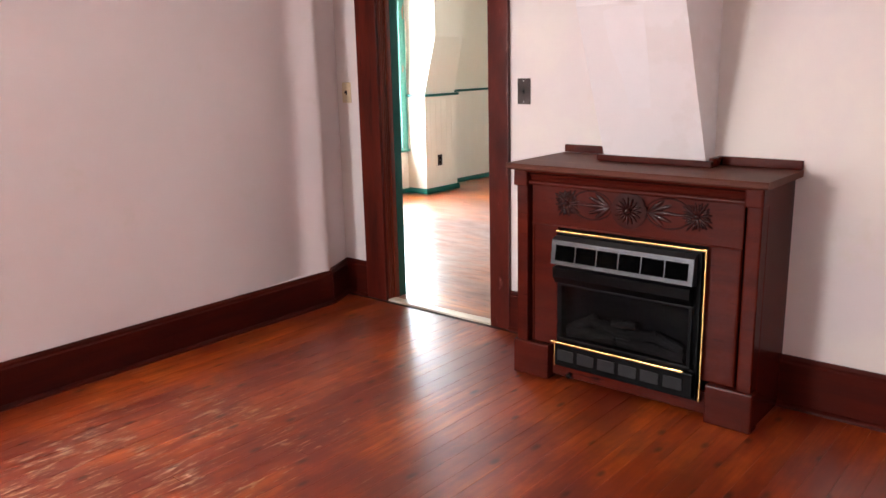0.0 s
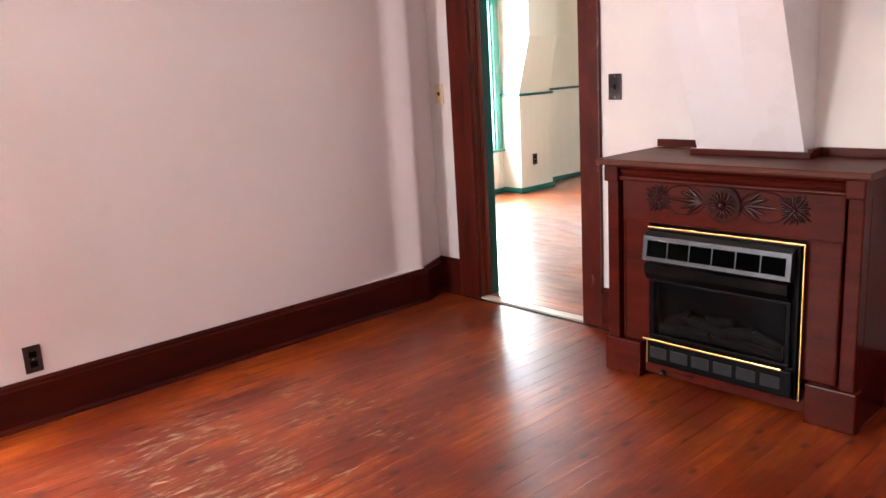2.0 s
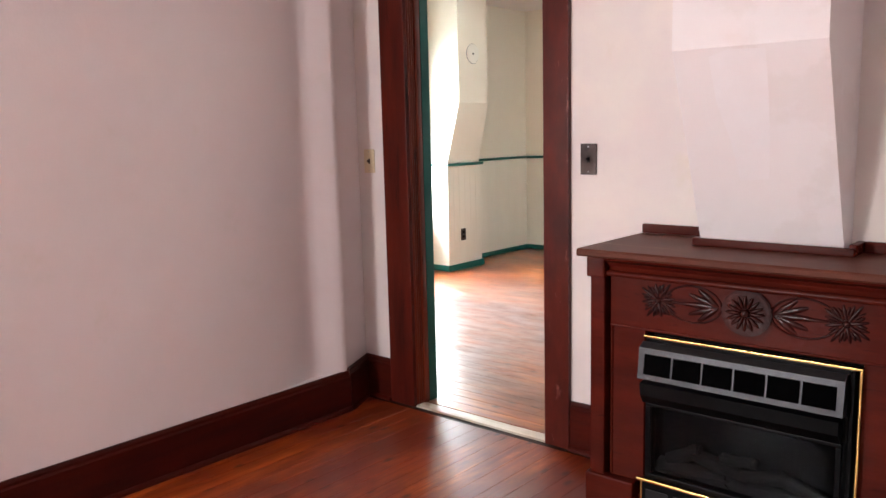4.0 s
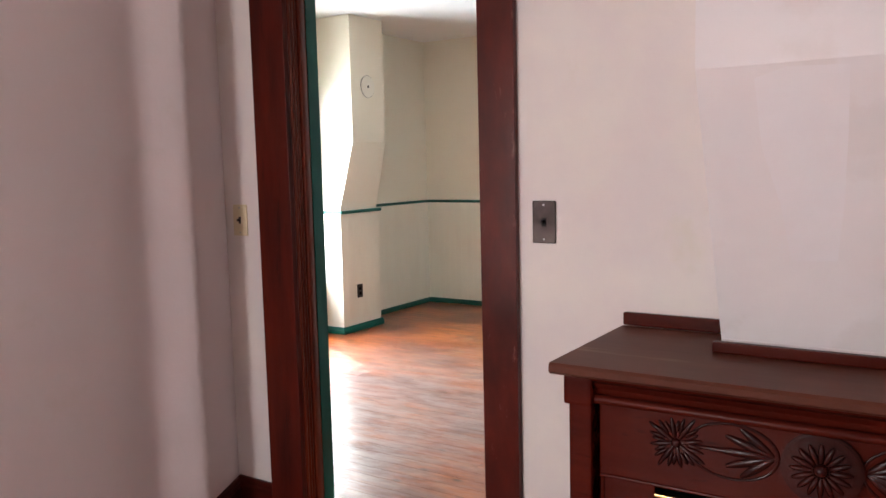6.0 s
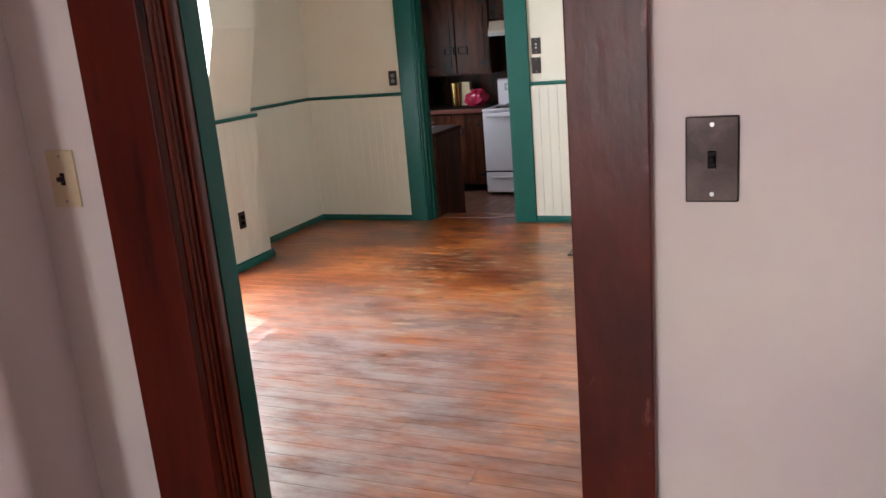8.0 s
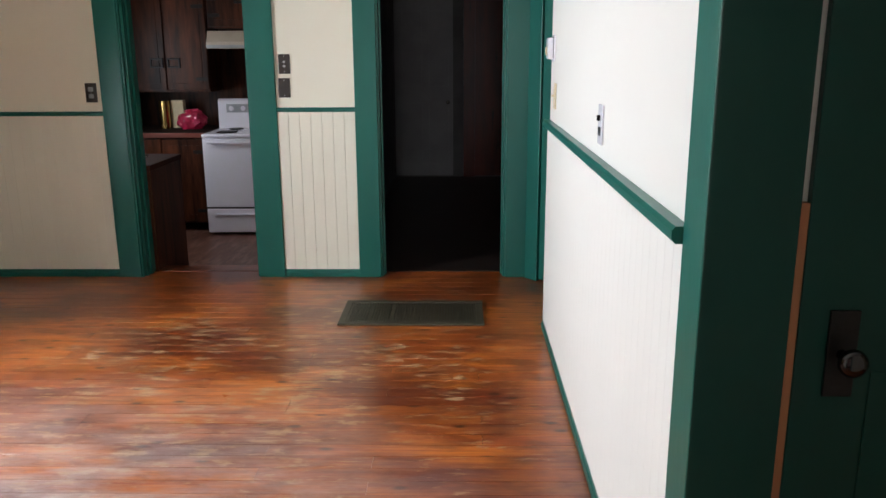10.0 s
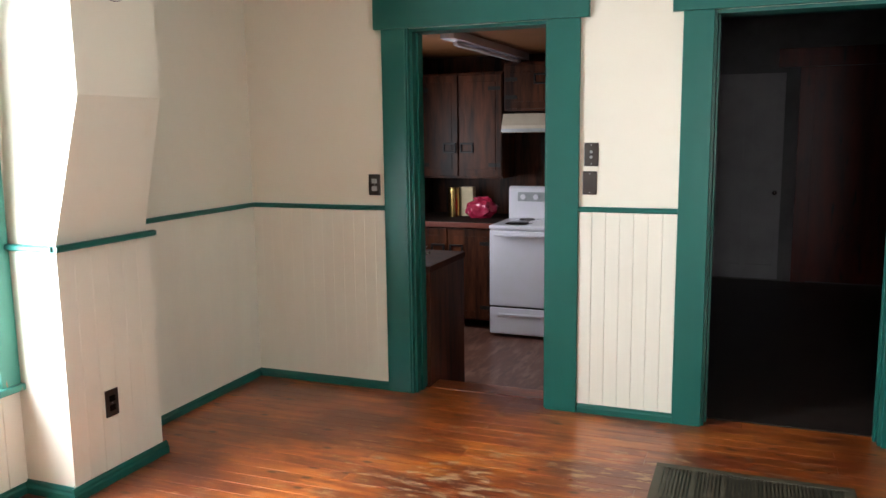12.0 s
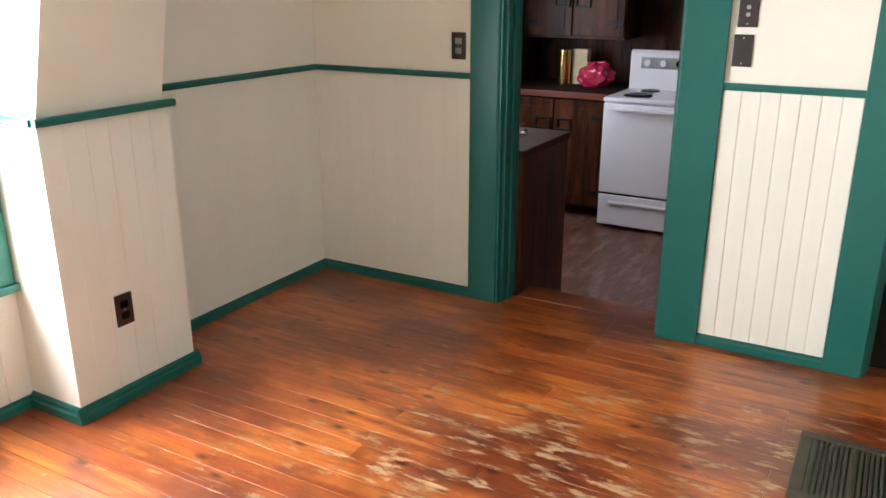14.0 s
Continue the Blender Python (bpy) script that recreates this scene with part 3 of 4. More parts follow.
# ---- window with lace curtain ----
def sash_window(name, label, origin, turn, width, z0, z1, depth, frame_mat, casing_w, head=0.16, apron=0.10, rail=True, sash_mat=None, sill_out=0.06):
    """Casing, sill, two sashes and panes. Local x runs along the wall, y out into the room; the wall's face is y = 0."""
    ob = thing(name, label, "window", place=origin, turn=turn)
    ob["kind"] = "structure"
    h = width / 2
    for s_ in (-1, 1):
        part("casing", B(s_ * h, 0.001, z0 - 0.02, s_ * (h + casing_w), 0.024, z1 + 0.02, bevel=0.003), frame_mat, ob)
        part("jamb", B(s_ * (h - 0.018), -depth, z0, s_ * h, 0.001, z1), frame_mat, ob)
    part("head_casing", B(-h - casing_w - 0.02, 0.001, z1 + 0.021, h + casing_w + 0.02, 0.03, z1 + head, bevel=0.003), frame_mat, ob)
    part("window_sill", B(-h - casing_w - 0.025, -depth + 0.02, z0 - 0.03, h + casing_w + 0.025, sill_out, z0 - 0.001, bevel=0.006), frame_mat, ob)
    if apron:
        part("apron", B(-h - casing_w, 0.001, z0 - 0.03 - apron, h + casing_w, 0.02, z0 - 0.031, bevel=0.003), frame_mat, ob)
    mid = (z0 + z1) / 2
    for a, b, y in ((z0, mid + 0.02, -0.07), (mid - 0.02, z1, -0.105)):
        sash = part("sash", B(-h + 0.019, y - 0.03, a, -h + 0.06, y, b), sash_mat or frame_mat, ob)
        part("stile", B(h - 0.06, y - 0.03, a, h - 0.019, y, b), sash_mat or frame_mat, sash)
        part("rail", B(-h + 0.06, y - 0.03, a, h - 0.06, y, a + 0.05), sash_mat or frame_mat, sash)
        part("rail", B(-h + 0.06, y - 0.03, b - 0.04, h - 0.06, y, b), sash_mat or frame_mat, sash)
        pane = part("pane", B(-h + 0.06, y - 0.017, a + 0.05, h - 0.06, y - 0.013, b - 0.04), M_GLASS, sash)
        pane.visible_shadow = False
    return ob


sash_window("window_1", "dark wooden sash window behind a lace curtain", (XL, (V0 + V1) / 2, 0), -90, 0.84, 0.45, 2.05, 0.14, M_TRIM, 0.115, apron=0.085)
# Two assumed windows, never in view, added as sources for the first room.
sash_window("assumed_window_2", "assumed tall sash window, out of view, added to light the room", (0.72, -5.6, 0), 0, 0.90, 0.58, 2.12, 0.14, M_TRIM, 0.12)
sash_window("assumed_window_3", "assumed tall sash window, out of view, added to light the room", (3.4, -5.6, 0), 0, 0.90, 0.58, 2.12, 0.14, M_TRIM, 0.12)

curtain = thing("lace_curtain", "cream lace curtain hanging over the window", "curtain", place=(XL + 0.03, -0.27, 0))
cb = bmesh.new()
rows_, cols_ = 26, 60
grid = []
for r in range(rows_ + 1):
    v = r / rows_
    line = []
    for c in range(cols_ + 1):
        u = c / cols_
        spread = 0.445 + 0.125 * v
        y = -2.945 + (u - 0.5) * 2 * spread
        x = 0.045 + 0.020 * math.sin(u * 58 + 0.7 * math.sin(v * 3)) * (0.45 + 0.55 * v) + 0.03 * v
        z = 2.12 - v * 1.69 + 0.012 * math.sin(u * 58) * (v > 0.95) + 0.03 * v * math.sin(u * 3.1 + 0.4)
        line.append(cb.verts.new((x, y, z)))
    grid.append(line)
for r in range(rows_):
    for c in range(cols_):
        cb.faces.new((grid[r][c], grid[r][c + 1], grid[r + 1][c + 1], grid[r + 1][c]))
bmesh.ops.solidify(cb, geom=cb.faces[:], thickness=0.003)
part("panel", cb, M_LACE, curtain, smooth=True)
part("rod", cyl(bmesh.new(), (0.045, -2.945, 2.13), (0, 1, 0), 0.009, 1.1, 14, bevel=0.002), M_BRASS, curtain, "slim brass rod")


# ---- fireplace surround ----
FX0, FX1 = 1.765, 2.815      # body
FC = (FX0 + FX1) / 2
mantel = thing("fireplace_mantel", "carved mahogany fireplace mantel with a deep shelf", "fireplace", place=(0, 0, 0))
mantel.matrix_world = Matrix.Translation((-0.078, 0, 0)) @ Matrix.Diagonal((1.01, 0.98, 0.9625, 1))
shelf = bmesh.new()
prism(shelf, [(-0.025, 0.975), (-0.505, 0.975), (-0.513, 0.982), (-0.513, 0.996), (-0.507, 1.003), (-0.025, 1.003)], "x", 1.735, 2.842)
part("shelf", shelf, M_SHELF, mantel, "dull brown worn mahogany shelf")
cove = bmesh.new()
prism(cove, [(-0.44, 0.925), (-0.452, 0.925), (-0.456, 0.94), (-0.468, 0.955), (-0.486, 0.966), (-0.49, 0.9745), (-0.44, 0.9745)], "x", FX0 + 0.02, FX1 - 0.02)
part("cove_moulding", cove, M_MANTEL, mantel)
for side, x in ((1, FX0), (-1, FX1)):
    part("pilaster", B(x, -0.470, 0.16, x + side * 0.055, -0.40, 0.93, bevel=0.006), M_MANTEL, mantel)
    part("capital", B(x - side * 0.006, -0.488, 0.90, x + side * 0.062, -0.395, 0.974, bevel=0.008), M_MANTEL, mantel)
    part("plinth", B(x - side * 0.012, -0.482, 0.0, x + side * 0.17, -0.41, 0.165, bevel=0.007), M_MANTEL, mantel)
    part("side_panel", B(x, -0.3995, 0.0, x + side * 0.022, -0.024, 0.974), M_MANTEL, mantel)
    part("front_board", B(x + side * 0.068, -0.448, 0.166, x + side * 0.195, -0.425, 0.728, bevel=0.003), M_MANTEL, mantel)
    part("bead_moulding", cyl(bmesh.new(), (x + side * 0.074, -0.449, 0.45), (0, 0, 1), 0.005, 0.56, 10), M_MANTEL, mantel, smooth=True)
part("bead_moulding", cyl(bmesh.new(), (FC, -0.462, 0.916), (1, 0, 0), 0.011, FX1 - FX0 - 0.12, 16), M_MANTEL, mantel, smooth=True)
part("bead_moulding", cyl(bmesh.new(), (FC, -0.452, 0.729), (1, 0, 0), 0.0045, FX1 - FX0 - 0.14, 10), M_MANTEL, mantel, smooth=True)
part("bottom_rail", B(FX0 + 0.172, -0.445, 0.02, FX1 - 0.172, -0.42, 0.115, bevel=0.004), M_MANTEL, mantel)
part("backing", B(FX0 + 0.03, -0.40, 0.05, FX1 - 0.03, -0.385, 0.93), M_BLACK, mantel)
frieze = part("frieze", B(FX0 + 0.068, -0.452, 0.730, FX1 - 0.068, -0.425, 0.924, bevel=0.004), M_MANTEL, mantel)


def rosette(cx, cz, radius):
    bm = bmesh.new()
    y = -0.452
    cyl(bm, (cx, y - 0.007, cz), (0, -1, 0), radius, 0.018, 32, bevel=0.004)
    cyl(bm, (cx, y - 0.016, cz), (0, -1, 0), radius * 0.80, 0.006, 32, bevel=0.002)
    for k in range(16):
        a = k * math.tau / 16
        m = Matrix.Translation((cx + math.cos(a) * radius * 0.48, y - 0.020, cz + math.sin(a) * radius * 0.48)) @ Matrix.Rotation(-a, 4, "Y") @ Matrix.Diagonal((radius * 0.30, 0.008, radius * 0.085, 1))
        bmesh.ops.create_icosphere(bm, subdivisions=2, radius=1, matrix=m)
    bmesh.ops.create_icosphere(bm, subdivisions=2, radius=radius * 0.2, matrix=Matrix.Translation((cx, y - 0.02, cz)))
    return bm


def leaf(bm, cx, cz, angle, length, width, y=-0.4525):
    m = Matrix.Translation((cx + math.cos(angle) * length / 2, y, cz + math.sin(angle) * length / 2)) @ Matrix.Rotation(-angle, 4, "Y") @ Matrix.Diagonal((length / 2, 0.007, width / 2, 1))
    bmesh.ops.create_icosphere(bm, subdivisions=2, radius=1, matrix=m)


def vine(bm, cx, cz, span, rise, turn):
    """A thin carved stem that bows from the boss to the flower: one swept tube."""
    rings = []
    for k in range(15):
        a = math.pi * k / 14
        p = Vector((cx + span * (0.5 - 0.5 * math.cos(a)), -0.4525, cz + turn * rise * math.sin(a)))
        way = Vector((span * 0.5 * math.sin(a) + 1e-4 * span, 0, turn * rise * math.cos(a))).normalized()
        side = Vector((-way.z, 0, way.x))
        rings.append([bm.verts.new(p + side * (0.0034 * math.cos(b * math.tau / 8)) + Vector((0, 0.0034 * math.sin(b * math.tau / 8), 0))) for b in range(8)])
    for lo, hi in zip(rings, rings[1:]):
        for b in range(8):
            bm.faces.new((lo[b], lo[(b + 1) % 8], hi[(b + 1) % 8], hi[b]))
    bm.faces.new(rings[0])
    bm.faces.new(rings[-1])
    return bm


part("rosette", rosette(FC + 0.005, 0.835, 0.076), M_CARVE, frieze, "round carved flower boss", smooth=True)
for s_ in (-1, 1):
    bm = bmesh.new()
    for k in range(5):
        a = (math.pi if s_ < 0 else 0) + s_ * (k - 2) * 0.34
        leaf(bm, FC + s_ * 0.082, 0.838, a, 0.125 - 0.018 * abs(k - 2), 0.020)
    leaf(bm, FC + s_ * 0.10, 0.838, math.pi if s_ < 0 else 0, 0.15, 0.012)
    part("carved_leaves", bm, M_CARVE, frieze, smooth=True)
    for turn in (-1, 1):
        part("carved_stem", vine(bmesh.new(), FC + s_ * 0.075, 0.838, s_ * 0.185, 0.062, turn), M_CARVE, frieze, smooth=True)
    bm = bmesh.new()
    for k in range(8):
        a = k * math.tau / 8 + 0.2
        leaf(bm, FC + s_ * 0.282, 0.838, a, 0.074 if k % 2 else 0.060, 0.012)
        for d in (-0.22, 0.22):
            leaf(bm, FC + s_ * 0.282 + math.cos(a + d) * 0.022, 0.838 + math.sin(a + d) * 0.022, a + d * 1.6, 0.040 if k % 2 else 0.032, 0.010)
    bmesh.ops.create_icosphere(bm, subdivisions=2, radius=0.012, matrix=Matrix.Translation((FC + s_ * 0.282, -0.454, 0.838)))
    part("carved_flower", bm, M_CARVE, frieze, smooth=True)
part("backsplash", B(1.735, -0.022, 1.0035, 2.05, -0.001, 1.04, bevel=0.004), M_MANTEL, mantel)
part("backsplash", B(2.03, -0.246, 1.0035, 2.535, -0.2225, 1.03, bevel=0.004), M_MANTEL, mantel)
part("backsplash", B(2.5125, -0.2220, 1.0035, 2.535, -0.1125, 1.04, bevel=0.004), M_MANTEL, mantel)
part("backsplash", B(2.5355, -0.136, 1.0035, 2.842, -0.1125, 1.04, bevel=0.004), M_MANTEL, mantel)

# gas heater in the opening
IX0, IX1, IZ0, IZ1 = 1.965, 2.615, 0.140, 0.735
heater = thing("gas_heater", "black gas fireplace heater with silver grille and brass trim", "heater", place=(0, 0, 0))
heater.matrix_world = Matrix.Translation((-0.078, 0, -0.073)) @ Matrix.Diagonal((1.01, 0.98, 1.033, 1))
shell = bmesh.new()
box(shell, IX0 + 0.006, -0.4065, IZ0, IX1 - 0.012, -0.401, IZ1 - 0.01)
for x in (IX0 + 0.006, IX1 - 0.024):
    box(shell, x, -0.462, IZ0, x + 0.012, -0.407, IZ1 - 0.01, bevel=0.002)
box(shell, IX0 + 0.0185, -0.462, IZ0, IX1 - 0.0245, -0.407, 0.262, bevel=0.002)
box(shell, IX0 + 0.0185, -0.462, 0.514, IX1 - 0.0245, -0.407, IZ1 - 0.01, bevel=0.002)
part("body", shell, M_BLACK, heater)
for b_ in ((IX0, IZ1 - 0.006, IX1 + 0.008, IZ1 + 0.001), (IX1 + 0.001, IZ0 + 0.002, IX1 + 0.008, IZ1 - 0.0065), (IX0 - 0.006, IZ0, IX0 + 0.001, 0.25)):
    part("brass_trim", B(b_[0], -0.470, b_[1], b_[2], -0.446, b_[3], bevel=0.002), M_BRASS, heater, "polished brass edging")
grille = bmesh.new()
gz0, gz1 = 0.600, 0.700
prism(grille, [(-0.462, gz0 - 0.008), (-0.505, gz0), (-0.492, gz1), (-0.462, gz1 + 0.014)], "x", IX0 - 0.004, IX1 - 0.03)
grille_ob = part("upper_grille", grille, M_STEEL, heater, "brushed silver grille with six openings")
gw = (IX1 - 0.03 - IX0 - 0.03) / 6
for k in range(6):
    x = IX0 + 0.014 + k * gw
    bm = bmesh.new()
    prism(bm, [(-0.5035, gz0 + 0.018), (-0.5085, gz0 + 0.018), (-0.4975, gz1 - 0.018), (-0.4925, gz1 - 0.018)], "x", x + 0.004, x + gw - 0.004)
    op = part("opening", bm, M_VOID, grille_ob, "flat black piece in place of a shaded opening")
part("hood", prism(bmesh.new(), [(-0.46, 0.515), (-0.478, 0.515), (-0.500, 0.545), (-0.502, 0.585), (-0.46, 0.59)], "x", IX0 + 0.003, IX1 - 0.04), M_BLACK, heater)
pane = part("glass", B(IX0 + 0.031, -0.4665, 0.2755, IX1 - 0.0525, -0.4635, 0.5025), M_FIREGLASS, heater, "smoked fire glass")
pane.visible_shadow = False
fr = bmesh.new()
for b_ in ((IX0 + 0.012, 0.262, IX1 - 0.035, 0.275), (IX0 + 0.012, 0.503, IX1 - 0.035, 0.514), (IX0 + 0.012, 0.2755, IX0 + 0.03, 0.5025), (IX1 - 0.052, 0.2755, IX1 - 0.035, 0.5025)):
    box(fr, b_[0], -0.474, b_[1], b_[2], -0.4625, b_[3], bevel=0.002)
part("glass_frame", fr, M_BLACK, heater)
rng = random.Random(4)
for x, z, length, tilt, radius in ((2.13, 0.305, 0.24, 0.03, 0.026), (2.40, 0.300, 0.30, -0.04, 0.024), (2.10, 0.352, 0.13, 0.55, 0.022), (2.22, 0.345, 0.20, -0.25, 0.023), (2.35, 0.342, 0.17, 0.20, 0.021), (2.47, 0.338, 0.15, -0.30, 0.022), (2.28, 0.378, 0.12, 0.10, 0.017)):
    log = cyl(bmesh.new(), (x, -0.436, z), (1, 0.0, tilt), radius, length, 14, bevel=0.006)
    bmesh.ops.subdivide_edges(log, edges=[e for e in log.edges if e.calc_length() > 0.06], cuts=5)
    for v in log.verts:
        v.co += Vector((rng.uniform(-1, 1), rng.uniform(-0.6, 0.6), rng.uniform(-1, 1))) * 0.004
    part("ceramic_log", log, M_ASH, heater, "grey ceramic log", smooth=True)
part("brass_bar", B(IX0 - 0.012, -0.492, 0.250, IX1 - 0.055, -0.476, 0.2595, bevel=0.003), M_BRASS, heater, "polished brass bar")
lower = part("lower_grille", B(IX0 + 0.004, -0.480, 0.15, IX1 - 0.02, -0.4625, 0.2495, bevel=0.004), M_BLACK, heater)
for k in range(6):
    x = IX0 + 0.02 + k * 0.098
    part("vent_slot", B(x, -0.4835, 0.175, x + 0.078, -0.4805, 0.222, bevel=0.001), M_SLOT, lower)
part("knob", cyl(bmesh.new(), (2.03, -0.452, 0.105), (0, -1, 0), 0.012, 0.03, 16, bevel=0.003), M_KNOB, heater, "small dull metal valve knob", smooth=True)

# ---- trim of the green-trimmed room ----
GREEN_BASE = "low green painted baseboard"


def green_base(x0, y0, x1, y1, n):
    baseboard("baseboard", x0, y0, x1, y1, n, height=0.058, mat=M_GREEN, label=GREEN_BASE, thick=0.018, shoe=False)


def rail(x0, y0, x1, y1, n, z=1.066, mat=M_GREEN, h=0.026, d=0.026, ext=0.0):
    """A chair rail: a rounded green moulding along a wall."""
    a, b, w = Vector((x0, y0, z)), Vector((x1, y1, z)), Vector((*n, 0))
    way = (b - a).normalized()
    a, b = a - way * ext, b + way * ext
    o = [(0, -h / 2), (d * 0.75, -h / 2), (d, -h / 4), (d, h / 4), (d * 0.8, h / 2), (0, h / 2)]
    bm = bmesh.new()
    lo = [bm.verts.new(a + w * u + Vector((0, 0, v))) for u, v in o]
    hi = [bm.verts.new(b + w * u + Vector((0, 0, v))) for u, v in o]
    bm.faces.new(lo)
    bm.faces.new(hi)
    for i in range(6):
        bm.faces.new((lo[i], lo[(i + 1) % 6], hi[(i + 1) % 6], hi[i]))
    return solid("chair_rail", bm, mat, "green painted chair rail on the cream wall", "trim")


# chimney pier with its corbelled upper half
PX, PY0, PY1, PU = -1.952, 3.075, 3.597, -1.82
pier = bmesh.new()
prof = [(PX - 0.012, PY0 + 0.012, PY1 - 0.012, 0.0), (PX - 0.012, PY0 + 0.012, PY1 - 0.012, 1.06), (PU, PY0 + 0.038, PY1 - 0.027, 1.64), (PU, PY0 + 0.04, PY1 - 0.03, CEIL)]
rings = [[pier.verts.new(p) for p in ((LW, a, z), (x, a, z), (x, b, z), (LW, b, z))] for x, a, b, z in prof]
for lo, hi in zip(rings, rings[1:]):
    for i in range(4):
        pier.faces.new((lo[i], lo[(i + 1) % 4], hi[(i + 1) % 4], hi[i]))
pier.faces.new(rings[0])
pier.faces.new(rings[-1])
pier_ob = solid("wall_pier", pier, M_CREAM, "cream chimney pier that leans out above its chair rail", "wall")


def boards(parent, x0, y0, x1, y1, n, z0, z1, mat=M_BOARD, width=0.092, vee=0.0032):
    """Upright V-jointed boards over a stretch of wall, each one a piece."""
    a, b, w = Vector((x0, y0, 0)), Vector((x1, y1, 0)), Vector((*n, 0))
    length = (b - a).length
    count = max(1, round(length / width))
    bw = length / count
    way = (b - a).normalized()
    g = 0.09 * vee
    o = [(g, 0), (g, 0.0115 - vee), (vee, 0.0115), (bw - vee, 0.0115), (bw - g, 0.0115 - vee), (bw - g, 0)]
    bm = bmesh.new()
    lo = [bm.verts.new(way * u + w * v + Vector((0, 0, z0))) for u, v in o]
    hi = [bm.verts.new(way * u + w * v + Vector((0, 0, z1))) for u, v in o]
    bm.faces.new(lo)
    bm.faces.new(hi)
    for i in range(6):
        bm.faces.new((lo[i], lo[(i + 1) % 6], hi[(i + 1) % 6], hi[i]))
    mesh = finish("board", bm, mat)
    for k in range(count):
        ob = new("board", mesh)
        ob.parent = parent
        ob.location = a + way * (k * bw)


KC0, KC1 = -1.335, -0.246     # outer edges of the kitchen door's casing
EC0, EC1 = 0.244, 1.335
rail(LW, FAR, KC0, FAR, (0, -1), z=1.06)
rail(KC1, FAR, EC0, FAR, (0, -1), z=1.080)
rail(LW, PY1, LW, FAR - 0.026, (1, 0), z=1.06)
rail(PX, PY0 + 0.012, PX, PY1 - 0.012, (1, 0), z=1.046, ext=0.03)
rail(LW, PY0, PX, PY0, (0, -1), z=1.046)
rail(RW, 1.312, RW, 3.80, (-1, 0), z=1.08, d=0.036, h=0.036)
green_base(LW, FAR, KC0, FAR, (0, -1))
green_base(KC1, FAR, EC0, FAR, (0, -1))
green_base(LW, PY1, LW, FAR - 0.018, (1, 0))
green_base(PX, PY0 - 0.018, PX, PY1 + 0.02, (1, 0))
green_base(LW, PY0, PX, PY0, (0, -1))
green_base(LW, DT, LW, PY0 - 0.018, (1, 0))
green_base(RW, 1.20, RW, 3.80, (-1, 0))
green_base(LW, DT, D0 - 0.13, DT, (0, 1))


def door_frame(name, label, x0, x1, c0, c1, z=2.03, head=0.172, y=FAR, depth=0.14, over=0.045):
    ob = thing(name, label, "door frame")
    ob["kind"] = "structure"
    for a, b in ((c0, x0 + 0.004), (x1 - 0.004, c1)):
        part("casing", B(a, y - 0.026, 0, b, y - 0.001, z, bevel=0.003), M_GREEN, ob)
    part("head_casing", B(c0 - over, y - 0.032, z + 0.0005, c1 + over, y - 0.001, z + head, bevel=0.004), M_GREEN, ob)
    for s_, x in ((1, x0), (-1, x1)):
        part("jamb", B(x - s_ * 0.001, y - 0.0005, 0, x + s_ * 0.018, y + depth + 0.005, z - 0.0005), M_GREEN, ob)
        part("stop_moulding", B(x + s_ * 0.0185, y + 0.05, 0, x + s_ * 0.03, y + 0.085, z - 0.019, bevel=0.002), M_GREEN, ob)
    part("head_jamb", B(x0 + 0.0185, y - 0.0005, z - 0.018, x1 - 0.0185, y + depth + 0.005, z - 0.001), M_GREEN, ob)
    return ob


frame_k = door_frame("door_2", "green painted frame of the open kitchen doorway", K0, K1, KC0, KC1)
part("bead", cyl(bmesh.new(), (K0 - 0.012, FAR - 0.028, 1.015), (0, 0, 1), 0.006, 2.02, 10), M_GREEN, frame_k)
door_frame("door_3", "green painted frame of the doorway to a dark room", E0, E1, EC0, EC1, over=0.05)

# green panelled door set across the far corner
diag = thing("corner_door", "green painted door and casing across the corner", "door", place=(1.337, 4.775, 0), turn=-47)
part("casing", B(0, -0.03, 0, 0.10, 0.0, 2.03, bevel=0.003), M_GREEN, diag)
part("door", B(0.101, -0.012, 0.01, 0.80, 0.02, 2.03, bevel=0.003), M_GREEN, diag)
part("head_casing", B(-0.0, -0.034, 2.0505, 0.9, 0.0, 2.2, bevel=0.003), M_GREEN, diag)
wall("wall_corner", [(1.9, FAR - 0.004, 0, 3.2, FAR - 0.001, CEIL)], M_CREAM, "cream painted wall behind the corner door")

# corner board and stair door
solid("trim", B(RW - 0.0145, 1.175, 0, RW + 0.0, 1.310, 2.2, bevel=0.003), M_GREEN, "green painted corner board", "trim")
stair = thing("stair_door", "closed green wooden door, darkened as if in shade, with a black knob plate", "door", place=(0, 1.199, 0))
part("casing", B(RW - 0.013, -0.0245, 0, RW + 0.155, -0.001, 2.2, bevel=0.003), M_GREEN_SHADED, stair)
part("head_casing", B(RW + 0.1555, -0.028, 2.05, 2.45, -0.001, 2.2, bevel=0.003), M_GREEN_SHADED, stair)
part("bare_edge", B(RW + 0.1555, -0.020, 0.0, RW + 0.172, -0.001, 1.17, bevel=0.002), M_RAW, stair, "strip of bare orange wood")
leafb = part("door_leaf", B(RW + 0.1725, -0.022, 0.012, 2.30, -0.001, 2.045, bevel=0.003), M_GREEN_SHADED, stair)
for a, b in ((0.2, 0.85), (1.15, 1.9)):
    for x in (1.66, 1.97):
        part("panel", B(x, -0.0255, a, x + 0.25, -0.0225, b, bevel=0.0015), M_GREEN_SHADED, leafb)
part("knob_plate", B(1.573, -0.0275, 0.80, 1.628, -0.0225, 0.97, bevel=0.002), M_IRON, leafb)
kb = bmesh.new()
